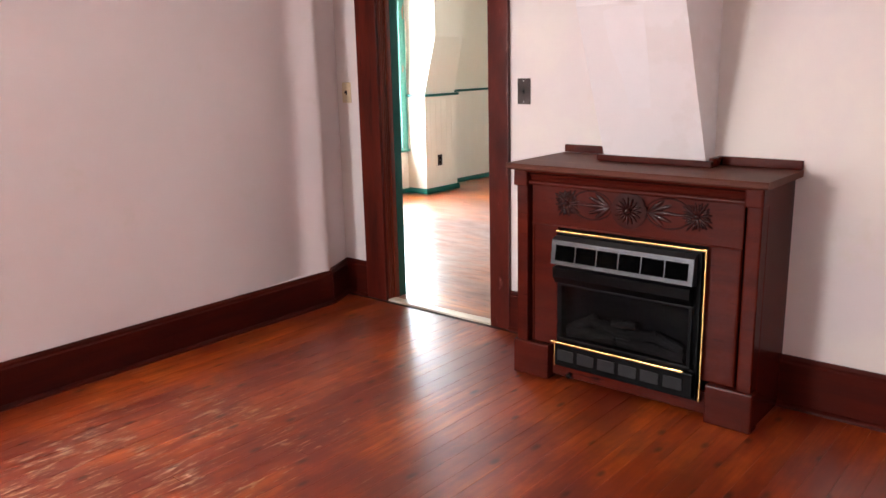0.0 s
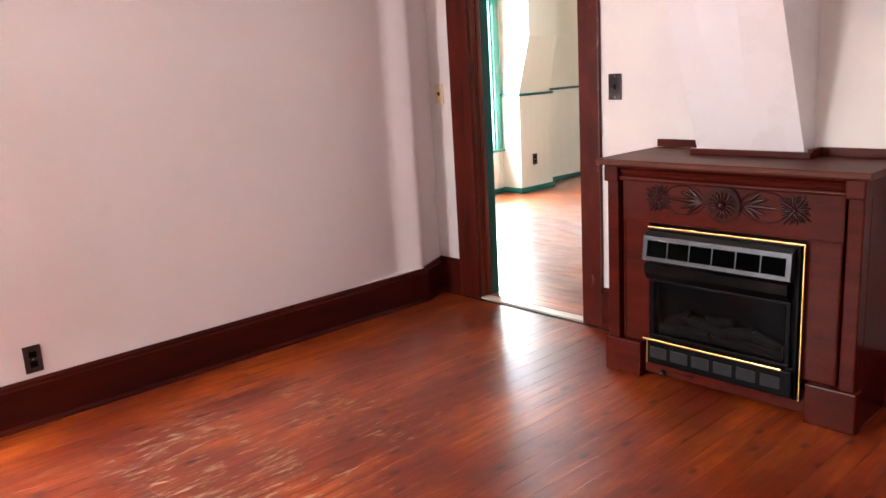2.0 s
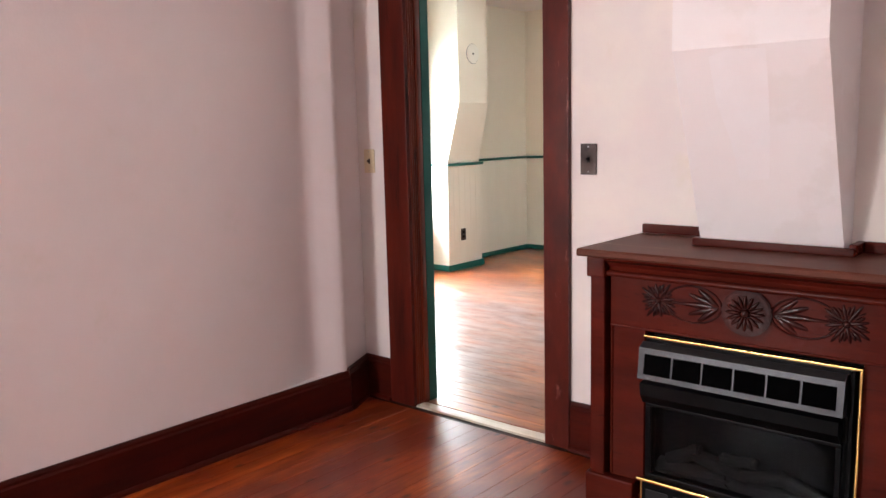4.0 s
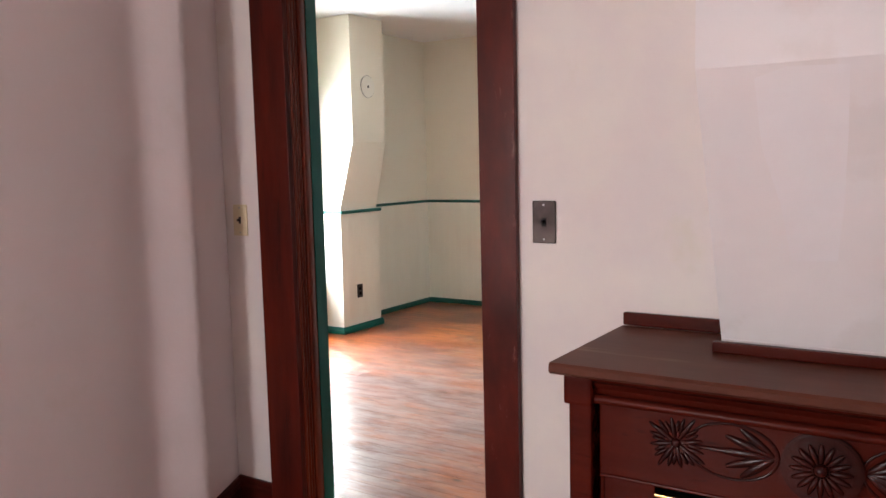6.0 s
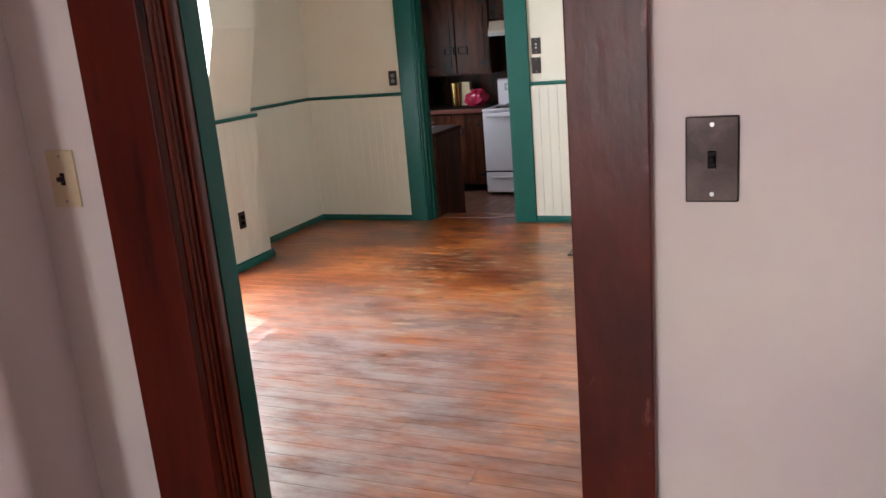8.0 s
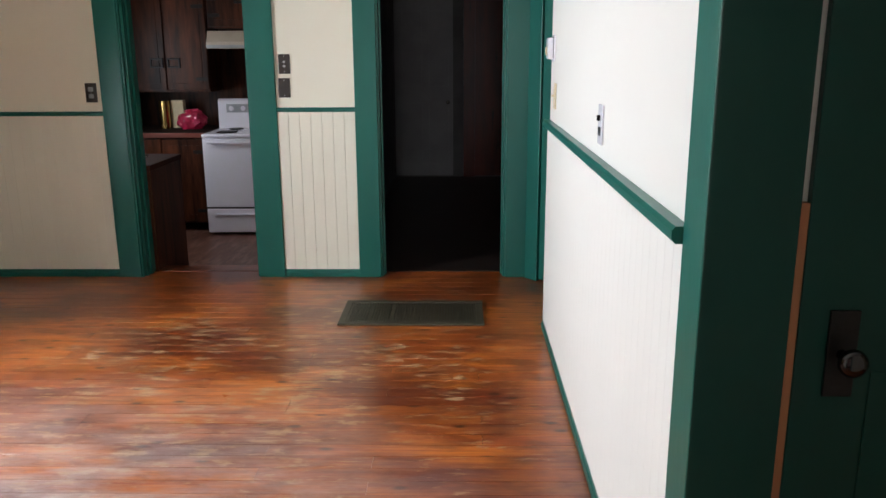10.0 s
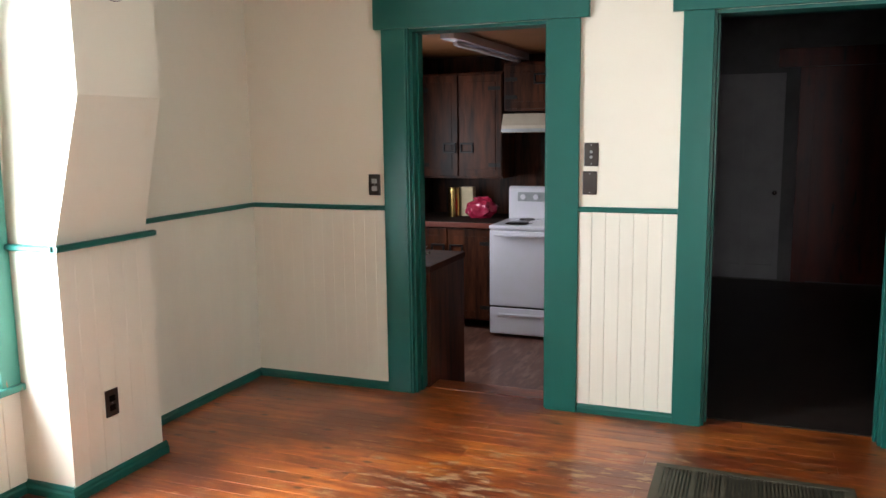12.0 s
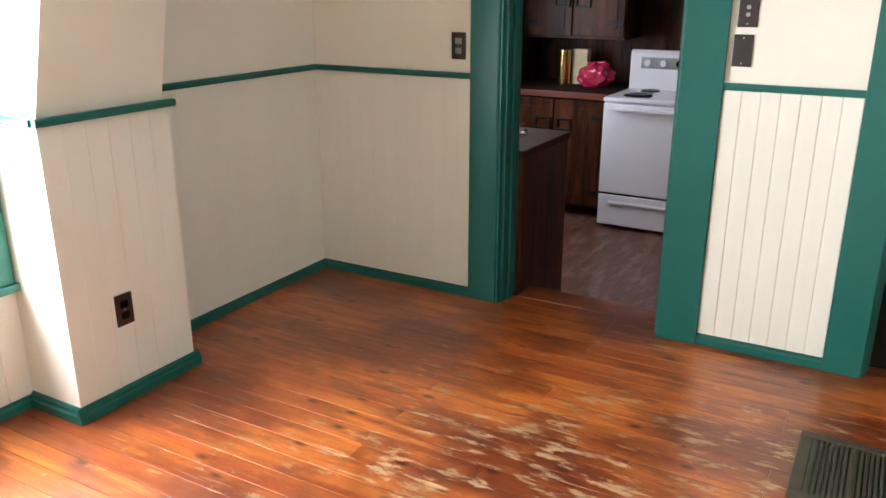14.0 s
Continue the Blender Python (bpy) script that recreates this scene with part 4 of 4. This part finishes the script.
cyl(kb, (1.60, -0.045, 0.885), (0, -1, 0), 0.010, 0.035, 14)
bmesh.ops.create_uvsphere(kb, u_segments=20, v_segments=14, radius=0.027, matrix=Matrix.Translation((1.60, -0.073, 0.885)) @ Matrix.Diagonal((1, 0.75, 1, 1)))
part("knob", kb, M_KNOB, leafb, "dark shiny metal door knob", smooth=True)

# window of the green-trimmed room
# Sashes take the white slat material so they vanish as if in glare.
win = sash_window("window_4", "bright sash window with chipped teal green casing and glare-whitened sashes", (LW, (WY0 + WY1) / 2, 0), -90, WY1 - WY0, 0.48, 2.03, 0.15, M_TEAL, 0.092, apron=0, sill_out=0.045, sash_mat=M_BLIND)
blind = thing("window_blind", "white slatted blind let half down with open slats", "blind", place=(LW - 0.014, (WY0 + WY1) / 2, 0))
part("head_rail", B(-0.02, -0.40, 1.985, 0.02, 0.40, 2.015, bevel=0.003), M_BLIND, blind)
sl = finish("slat", B(-0.011, -0.40, -0.0008, 0.011, 0.40, 0.0008), M_BLIND)
for k in range(32):
    ob = new("slat", sl)
    ob.parent = blind
    ob.matrix_basis = pose(0, 0, 1.968 - k * 0.0215, 0, 6 + 2 * math.sin(k * 2.1), 0)
part("bottom_rail", B(-0.012, -0.40, 1.27, 0.012, 0.40, 1.285, bevel=0.002), M_BLIND, blind)
for y in (-0.26, 0.26):
    part("ladder_cord", cyl(bmesh.new(), (0.0125, y, 1.63), (0, 0, 1), 0.001, 0.70, 6), M_BLIND, blind)

# plates and fittings
plate("wall_outlet", "dark brown outlet plate beside the kitchen doorway", (-1.404, FAR - 0.001, 1.189), (0, -1), M_BROWNPLATE, "socket", "outlet", mat2=M_SILVER)
plate("light_switch", "dark brown switch plate beside the doorway", (-0.186, FAR - 0.001, 1.358), (0, -1), M_BROWNPLATE, "push", mat2=M_SILVER)
plate("blank_plate", "dark brown blank plate below the switch", (-0.192, FAR - 0.001, 1.214), (0, -1), M_BROWNPLATE, "blank", "wall plate")
plate("wall_outlet", "dark brown outlet plate on the chimney pier", (PX + 0.0005, 3.30, 0.347), (1, 0), M_BROWNPLATE, "socket", "outlet")
plate("wall_outlet", "white plate with dark switch and socket", (RW - 0.001, 2.34, 1.205), (-1, 0), M_WHITE, "switch_socket", "outlet", h=0.125)
plate("light_switch", "beige blank plate below the thermostat", (RW - 0.001, 3.595, 1.225), (-1, 0), M_IVORY, "toggle", mat2=M_IVORY)
th = thing("thermostat", "white round-cornered thermostat on the wall", "thermostat", place=(RW, 3.70, 1.442))
part("back_plate", B(-0.008, -0.055, -0.06, 0, 0.055, 0.06, bevel=0.003), M_WHITE, th)
part("cover", B(-0.035, -0.045, -0.05, -0.0085, 0.045, 0.05, bevel=0.010), M_WHITE, th, smooth=True)
part("dial", cyl(bmesh.new(), (-0.038, 0, -0.012), (-1, 0, 0), 0.02, 0.008, 20, bevel=0.002), M_IVORY, th)
flue = thing("flue_cover", "round white flue cover with a dark centre hole", "flue cover", place=(PU, 3.335, 2.105))
part("disc", cyl(bmesh.new(), (0.004, 0, 0), (1, 0, 0), 0.092, 0.008, 40, bevel=0.003), M_FLUE, flue, smooth=True)
part("rim", cyl(bmesh.new(), (0.002, 0, 0), (1, 0, 0), 0.0945, 0.004, 40, bevel=0.001), M_BRONZE, flue, "thin dark rim")
part("hole", cyl(bmesh.new(), (0.0085, 0.0, 0.0), (1, 0, 0), 0.011, 0.002, 16), M_BLACK, flue)

chime = thing("wall_fixture", "round white fixture mounted beside the corner board", "wall fixture", place=(RW - 0.02, 1.27, 1.635))
part("base", cyl(bmesh.new(), (-0.004, 0, 0), (-1, 0, 0), 0.058, 0.008, 32, bevel=0.002), M_WHITE, chime)
part("cover", cyl(bmesh.new(), (-0.024, 0, 0), (-1, 0, 0), 0.054, 0.03, 32, radius2=0.046, bevel=0.004), M_WHITE, chime, smooth=True)
plate("blank_plate", "dark plate low on the boarded wall under the window", (LW + 0.0118, 2.64, 0.125), (1, 0), M_BROWNPLATE, "blank", "wall plate")

# floor register
reg = thing("floor_register", "olive brown metal floor register set in the boards", "floor vent", place=(0, 0, 0))
RX0, RX1, RY0, RY1 = 0.235, 1.025, 3.822, 4.24
fb = bmesh.new()
for b_ in ((RX0, RY0, RX1, RY0 + 0.04), (RX0, RY1 - 0.04, RX1, RY1), (RX0, RY0 + 0.0405, RX0 + 0.04, RY1 - 0.0405), (RX1 - 0.04, RY0 + 0.0405, RX1, RY1 - 0.0405)):
    box(fb, b_[0], b_[1], 0.001, b_[2], b_[3], 0.012, bevel=0.003)
part("frame", fb, M_OLIVE, reg)
part("tray", B(RX0 + 0.04, RY0 + 0.04, 0.0005, RX1 - 0.04, RY1 - 0.04, 0.002), M_BROWNPLATE, reg)
bar = finish("bar", B(-0.0045, RY0 + 0.041, 0.0025, 0.0045, RY1 - 0.041, 0.010), M_OLIVE)
for k in range(47):
    ob = new("bar", bar)
    ob.parent = reg
    ob.location.x = RX0 + 0.052 + k * 0.0151
for k in range(6):
    part("cross_bar", B(RX0 + 0.041 + 0.12 * k, RY0 + 0.041, 0.0022, RX0 + 0.049 + 0.12 * k, RY1 - 0.041, 0.0112), M_OLIVE, reg)

# ---- kitchen ----
KB = 7.85
wall("wall_kitchen_back", [(-2.4, KB, KZ, 0.05, KB + 0.1, 2.4)], M_WALNUT, "dark wood panelled kitchen wall")
wall("wall_kitchen_left", [(-2.4, FAR + 0.14, KZ, -2.3, 5.9, 2.4), (-2.4, 6.8, KZ, -2.3, KB, 2.4), (-2.4, 5.9, KZ, -2.3, 6.8, 0.80), (-2.4, 5.9, 1.70, -2.3, 6.8, 2.4)], M_WALNUT, "dark wood panelled kitchen wall with an opening for the assumed window")
wall("wall_kitchen_right", [(-0.05, FAR + 0.14, KZ, 0.05, KB, 2.4)], M_WALNUT, "dark wood panelled kitchen wall")
solid("ceiling_kitchen", B(-2.4, FAR + 0.14, 2.15, 0.05, KB + 0.1, 2.23), M_PINECEIL, "varnished pine board ceiling", "ceiling")
solid("floor_kitchen", B(-2.4, FAR + 0.15, KZ - 0.1, 0.05, KB + 0.1, KZ), M_KFLOOR, "worn reddish brown kitchen floor", "floor")
solid("doorstep", B(-1.135, FAR + 0.112, KZ, K1 - 0.019, FAR + 0.27, 0.003, bevel=0.006), M_FLOOR2, "worn orange wooden doorstep into the kitchen", "step")
# Assumed window, out of view: it gives the kitchen lamp an opening.
kw = thing("assumed_window_5", "assumed kitchen window, out of view, added as a source of light", "window", place=(-2.35, 6.35, 0))
kw["kind"] = "structure"
for b_ in ((-0.45, 0.80, -0.41, 1.70), (0.41, 0.80, 0.45, 1.70), (-0.4095, 0.80, 0.4095, 0.84), (-0.4095, 1.66, 0.4095, 1.70), (-0.4095, 1.23, 0.4095, 1.27)):
    part("window_frame", B(-0.03, b_[0], b_[1], 0.03, b_[2], b_[3]), M_WALNUT, kw)
pane = part("pane", B(-0.004, -0.41, 0.84, 0.0, 0.41, 1.66), M_GLASS, kw)
pane.visible_shadow = True

SX0, SX1, SY = -1.425, -0.665, 6.94
ST = 0.712
stove = thing("electric_stove", "white enamel electric range with coil burners", "stove", place=(0, 0, 0))
part("body", B(SX0, SY + 0.03, KZ + 0.02, SX1, 7.59, ST - 0.03, bevel=0.004), M_WHITE, stove)
part("cooktop", B(SX0 - 0.004, SY, ST - 0.0295, SX1 + 0.004, 7.59, ST, bevel=0.010), M_WHITE, stove)
od = part("oven_door", B(SX0 + 0.003, SY - 0.004, KZ + 0.265, SX1 - 0.003, SY + 0.0295, ST - 0.04, bevel=0.008), M_WHITE, stove)
part("handle", B(SX0 + 0.05, SY - 0.045, ST - 0.085, SX1 - 0.05, SY - 0.025, ST - 0.062, bevel=0.008), M_WHITE, od)
dr = part("drawer", B(SX0 + 0.003, SY - 0.002, KZ + 0.03, SX1 - 0.003, SY + 0.0295, KZ + 0.25, bevel=0.008), M_WHITE, stove)
part("grip", B(SX0 + 0.08, SY - 0.016, KZ + 0.185, SX1 - 0.08, SY - 0.0025, KZ + 0.205, bevel=0.005), M_WHITE, dr)
part("gap", B(SX0 + 0.005, SY + 0.006, KZ + 0.2505, SX1 - 0.005, SY + 0.0285, KZ + 0.2645), M_BLACK, stove)
bg_ = part("back_panel", prism(bmesh.new(), [(7.51, ST), (7.59, ST), (7.59, ST + 0.28), (7.54, ST + 0.28), (7.515, ST + 0.26)], "x", SX0, SX1), M_WHITE, stove)
part("control_strip", B(SX0 + 0.08, 7.5115, ST + 0.15, SX1 - 0.08, 7.5145, ST + 0.23), M_SILVER, bg_)
for k in range(5):
    part("knob", cyl(bmesh.new(), (SX0 + 0.13 + 0.115 * k, 7.502, ST + 0.19), (0, -1, 0), 0.024, 0.018, 18, bevel=0.003), M_WHITE if k != 2 else M_BLACK, bg_)
for x, y, r in ((SX0 + 0.2, 7.13, 0.10), (SX0 + 0.56, 7.13, 0.08), (SX0 + 0.2, 7.38, 0.08), (SX0 + 0.56, 7.38, 0.10)):
    br = part("drip_pan", cyl(bmesh.new(), (x, y, ST + 0.002), (0, 0, 1), r + 0.02, 0.006, 28, radius2=r, bevel=0.0), M_CHROME, stove)
    for q in (1.0, 0.72, 0.44):
        part("coil", cyl(bmesh.new(), (x, y, ST + 0.009 + 0.001 * q), (0, 0, 1), r * q * 0.85, 0.006 - 0.001 * q, 24, bevel=0.002), M_IRON if q != 0.72 else M_CHROME, br)

hood = thing("range_hood", "almond coloured metal range hood above the stove", "range hood", place=(0, 0, 0))
part("canopy", prism(bmesh.new(), [(KB - 0.002, 1.46), (7.42, 1.46), (7.40, 1.475), (7.40, 1.52), (7.46, 1.62), (KB - 0.002, 1.62)], "x", -1.46, -0.63), M_HOOD, hood)
part("lip", B(-1.46, 7.388, 1.465, -0.63, 7.3995, 1.492, bevel=0.002), M_SILVER, hood)


def cabinet(name, label, x0, y0, z0, x1, y1, z1, doors, handle_low, front="-y"):
    """A wooden cabinet unit; doors along its front, each with an iron handle."""
    ob = thing(name, label, "cabinet")
    part("body", B(x0, y0 + 0.02, z0, x1, y1, z1, bevel=0.003), M_WALNUT, ob)
    w = (x1 - x0) / doors
    for k in range(doors):
        d = part("door", B(x0 + k * w + 0.006, y0, z0 + 0.02, x0 + (k + 1) * w - 0.006, y0 + 0.0195, z1 - 0.02, bevel=0.005), M_WALNUT, ob)
        part("raised_panel", B(x0 + k * w + 0.06, y0 - 0.006, z0 + 0.08, x0 + (k + 1) * w - 0.06, y0 - 0.0005, z1 - 0.08, bevel=0.003), M_WALNUT, d)
        hx = x0 + (k + (0.80 if k % 2 == 0 else 0.20)) * w
        hz = z0 + 0.27 if handle_low else z1 - 0.20
        h = bmesh.new()
        for q in ((-0.062, -0.045, 0.062, -0.029), (-0.062, 0.029, 0.062, 0.045), (-0.062, -0.0285, -0.046, 0.0285), (0.046, -0.0285, 0.062, 0.0285)):
            box(h, hx + q[0], y0 - 0.022, hz + q[1], hx + q[2], y0 - 0.0065, hz + q[3], bevel=0.003)
        part("handle", h, M_IRON, d, "black iron ring pull")
        ex = x0 + k * w + 0.015 if k % 2 == 0 else x0 + (k + 1) * w - 0.125
        for z in (z0 + 0.12, z1 - 0.14):
            part("hinge", B(ex, y0 - 0.011, z - 0.016, ex + 0.11, y0 - 0.0065, z + 0.016, bevel=0.001), M_IRON, d, "black iron strap hinge")
    return ob


cabinet("base_cabinet", "dark wooden base cabinet beside the stove", -2.28, 7.11, KZ + 0.08, SX0 - 0.012, KB - 0.002, ST - 0.04, 2, False)
cabinet("wall_cabinet", "dark wooden wall cabinet with iron handles", -2.28, 7.45, 1.06, -1.468, KB - 0.002, 1.98, 2, True)
cabinet("wall_cabinet", "dark wooden wall cabinet above the range hood", -1.463, 7.47, 1.64, -0.63, KB - 0.002, 2.05, 2, True)
ct = thing("worktop", "dark laminate worktop with a red-brown edge", "worktop")
part("top", B(-2.29, 7.085, ST - 0.038, SX0 - 0.008, KB - 0.003, ST, bevel=0.003), M_COUNTER, ct)
part("edge", B(-2.29, 7.075, ST - 0.045, SX0 - 0.008, 7.0845, ST - 0.002, bevel=0.002), M_REDEDGE, ct)
sinkcab = thing("sink_cabinet", "dark wooden sink cabinet with a plain end panel", "cabinet")
part("body", B(-2.28, FAR + 0.145, KZ + 0.003, -1.15, 5.52, ST - 0.04, bevel=0.003), M_WALNUT, sinkcab)
part("end_panel", B(-1.1495, FAR + 0.145, KZ + 0.003, -1.138, 5.525, ST - 0.04, bevel=0.002), M_WALNUT, sinkcab)
ct2 = thing("worktop", "brown laminate sink worktop", "worktop")
part("top", B(-2.29, FAR + 0.143, ST - 0.039, -1.136, 5.55, ST, bevel=0.003), M_BROWNTOP, ct2)
tap = thing("faucet", "small chrome kitchen faucet on the sink worktop", "faucet", place=(-1.36, 5.36, ST))
tap.scale = (0.6, 0.6, 0.5)
part("base", B(-0.09, -0.025, 0, 0.09, 0.025, 0.015, bevel=0.006), M_CHROME, tap)
part("spout", cyl(cyl(bmesh.new(), (0, 0, 0.05), (0, 0, 1), 0.012, 0.08, 16, bevel=0.002), (0.0, 0.06, 0.085), (0, 1, -0.1), 0.009, 0.15, 14, bevel=0.002), M_CHROME, tap, smooth=True)
for x in (-0.075, 0.075):
    part("handle", cyl(bmesh.new(), (x, 0, 0.03), (0, 0, 1), 0.016, 0.03, 16, radius2=0.02, bevel=0.003), M_CHROME, tap, smooth=True)
can = thing("canister", "tall brass coloured canister on the worktop", "canister", place=(-1.95, 7.52, ST))
part("body", cyl(bmesh.new(), (0, 0, 0.125), (0, 0, 1), 0.05, 0.25, 28, bevel=0.003), M_BRASS, can, smooth=True)
part("lid", cyl(bmesh.new(), (0, 0, 0.256), (0, 0, 1), 0.052, 0.012, 28, bevel=0.003), M_BRASS, can, smooth=True)
cart = thing("carton", "cream cardboard carton beside the canister", "carton", place=(-1.85, 7.60, ST))
part("box", B(-0.05, -0.04, 0, 0.07, 0.04, 0.26, bevel=0.003), M_CARTON, cart)
part("flap", B(-0.045, -0.035, 0.2605, 0.065, 0.035, 0.263), M_CARTON, cart)
bag = thing("pink_bag", "shiny pinkish red bag slumped on the worktop", "bag", place=(-1.67, 7.47, ST))
bb = bmesh.new()
bmesh.ops.create_icosphere(bb, subdivisions=4, radius=1)
for v in bb.verts:
    v.co *= 1 + 0.24 * noise.noise(v.co * 2.1) + 0.12 * noise.noise(v.co * 5.3 + Vector((3, 1, 2)))
    v.co = Vector((v.co.x * 0.135, v.co.y * 0.10, max(v.co.z, -0.75) * 0.10 + 0.075))
part("body", bb, M_BAG, bag, smooth=True)
part("handle", cyl(bmesh.new(), (0.0, 0.0, 0.175), (1, 0, 0.1), 0.012, 0.14, 12, bevel=0.003), M_BAG, bag, smooth=True)
lamp = thing("ceiling_light", "white fluorescent strip fixture, switched off", "light fixture", place=(-1.36, 6.8, 2.15))
part("housing", B(-0.05, -0.95, -0.06, 0.05, 0.95, 0, bevel=0.004), M_WHITE, lamp)
part("tube", cyl(bmesh.new(), (0, 0, -0.078), (0, 1, 0), 0.016, 1.6, 16), M_WHITE, lamp, smooth=True)

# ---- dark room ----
wall("wall_dark_back", [(0.05, 9.04, 0, 3.3, 9.14, 2.6)], M_WALL_SHADED, "grey plaster wall darkened to suit the unlit room")
wall("wall_dark_left", [(0.051, FAR + 0.14, 0, 0.15, 9.3, 2.6)], M_WALL_SHADED, "grey plaster wall darkened to suit the unlit room")
wall("wall_dark_right", [(3.2, FAR + 0.14, 0, 3.3, 9.3, 2.6)], M_WALL_SHADED, "grey plaster wall darkened to suit the unlit room")
solid("ceiling_dark", B(0.05, FAR + 0.14, 2.5, 3.3, 9.4, 2.6), M_WALL_SHADED, "plaster ceiling darkened to suit the unlit room", "ceiling")
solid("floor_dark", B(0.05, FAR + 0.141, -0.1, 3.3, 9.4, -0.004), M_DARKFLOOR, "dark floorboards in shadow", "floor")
pd = thing("panelled_door", "white panelled door greyed to suit the unlit room", "door", place=(0.165, 9.0, 0))
slab = part("slab", B(0, 0, 0.02, 0.66, 0.035, 1.98, bevel=0.003), M_DOOR_SHADED, pd)
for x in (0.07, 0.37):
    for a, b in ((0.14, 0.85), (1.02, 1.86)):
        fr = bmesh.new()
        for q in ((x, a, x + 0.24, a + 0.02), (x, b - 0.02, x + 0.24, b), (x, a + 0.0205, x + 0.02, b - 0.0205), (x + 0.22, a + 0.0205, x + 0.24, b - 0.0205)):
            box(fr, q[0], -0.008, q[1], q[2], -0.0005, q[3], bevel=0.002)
        part("panel_moulding", fr, M_DOOR_SHADED, slab)
kb = bmesh.new()
cyl(kb, (0.60, -0.02, 0.86), (0, -1, 0), 0.008, 0.04, 12)
bmesh.ops.create_uvsphere(kb, u_segments=16, v_segments=10, radius=0.026, matrix=Matrix.Translation((0.60, -0.05, 0.86)))
part("knob", kb, M_CHROME, slab, "bright metal door knob", smooth=True)
df = thing("dark_doorway", "dark wooden frame in the unlit room, a slab in place of its dark opening", "door", place=(0.945, 9.036, 0))
part("head_casing", B(-0.19, -0.03, 2.03, 1.1, 0.0, 2.2, bevel=0.003), M_TRIM, df)
part("casing", B(0, -0.025, 0, 0.13, 0.0, 2.0295, bevel=0.003), M_TRIM, df)
part("casing", B(0.95, -0.025, 0, 1.08, 0.0, 2.0295, bevel=0.003), M_TRIM, df)
# Slab stands in for the dark opening inside this frame.
part("slab", B(0.131, -0.008, 0.01, 0.949, 0.018, 2.029), M_TRIM, df)

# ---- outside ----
solid("backdrop", B(-7.05, -4, -0.6, -7.0, 9, 3.2), M_BACKDROP_GLOW, "added glowing sheet for the blown-out view outside the windows", "backdrop")
# Ground is not in view; its pale colour keeps the lower panes white.
solid("ground", B(-80, -80, -0.7, 80, 80, -0.6), material("pale_unseen_ground", (0.46, 0.44, 0.40), 0.9, grain=((0.6, 0.4, 0.7, (0.36, 0.35, 0.31)),)), "unseen ground outside, paled to brighten the window view", "ground")

# ---- boards of walls and floors ----
far_ob, win_ob, stair_ob = (bpy.data.objects[n] for n in ("wall_far", "wall_window", "wall_stair"))
boards(far_ob, LW, FAR, KC0, FAR, (0, -1), 0.05, 1.052, width=0.068, vee=0.0005)
boards(far_ob, KC1, FAR, EC0, FAR, (0, -1), 0.05, 1.07, width=0.068, vee=0.0028)
boards(pier_ob, PX - 0.0118, PY0, PX - 0.0118, PY1, (1, 0), 0.05, 1.04, vee=0.0009)
boards(pier_ob, LW, PY0 + 0.0118, PX - 0.0118, PY0 + 0.0118, (0, -1), 0.05, 1.04, vee=0.0002)
boards(win_ob, LW, PY1, LW, FAR - 0.012, (1, 0), 0.05, 1.052, vee=0.0002)
boards(win_ob, LW, DT + 0.02, LW, PY0, (1, 0), 0.05, 0.449, M_WINBOARD)
boards(stair_ob, RW, 1.312, RW, 3.80, (-1, 0), 0.05, 1.07, M_LIT_CREAM, width=0.068, vee=0.001)

PLANKS = {}


def plank(parent, along, width, length, at):
    key = (along, round(width, 4), round(length, 3))
    if key not in PLANKS:
        g, c = (0.0003, 0.0007) if along == "y" else (0.0008, 0.0003)
        o = [(g, -0.0055), (g, -c), (c + g, 0), (width - c - g, 0), (width - g, -c), (width - g, -0.0055)]
        PLANKS[key] = finish("plank", prism(bmesh.new(), o, "y", 0.0006, length - 0.0006) if along == "y" else prism(bmesh.new(), o, "x", 0.0006, length - 0.0006), M_FLOOR1 if along == "y" else M_FLOOR2)
    ob = new("plank", PLANKS[key])
    ob.parent = parent
    ob.location = at


rng = random.Random(11)
f1, f2 = bpy.data.objects["floor"], bpy.data.objects["floor_green_room"]
pw = 0.0868
for k in range(60):
    cut = rng.choice((1.6, 2.0, 2.4, 2.8, 3.2, 3.6, 4.0))
    plank(f1, "y", pw, cut, (k * pw, -5.6, 0))
    plank(f1, "y", pw, 5.55 - cut, (k * pw, -5.6 + cut, 0))
pw = 0.0864
for k in range(54):
    cuts = (rng.choice((1.2, 1.6, 2.0, 2.4)), rng.choice((1.2, 1.6, 2.0)))
    x = LW
    for c in (*cuts, 5.417 - sum(cuts)):
        plank(f2, "x", pw, c, (x, 0.245 + k * pw, 0))
        x += c
plank(f2, "x", 0.0845, 5.417, (LW, 0.1595, 0))
plank(f2, "x", 0.0835, 5.417, (LW, 0.0755, 0))
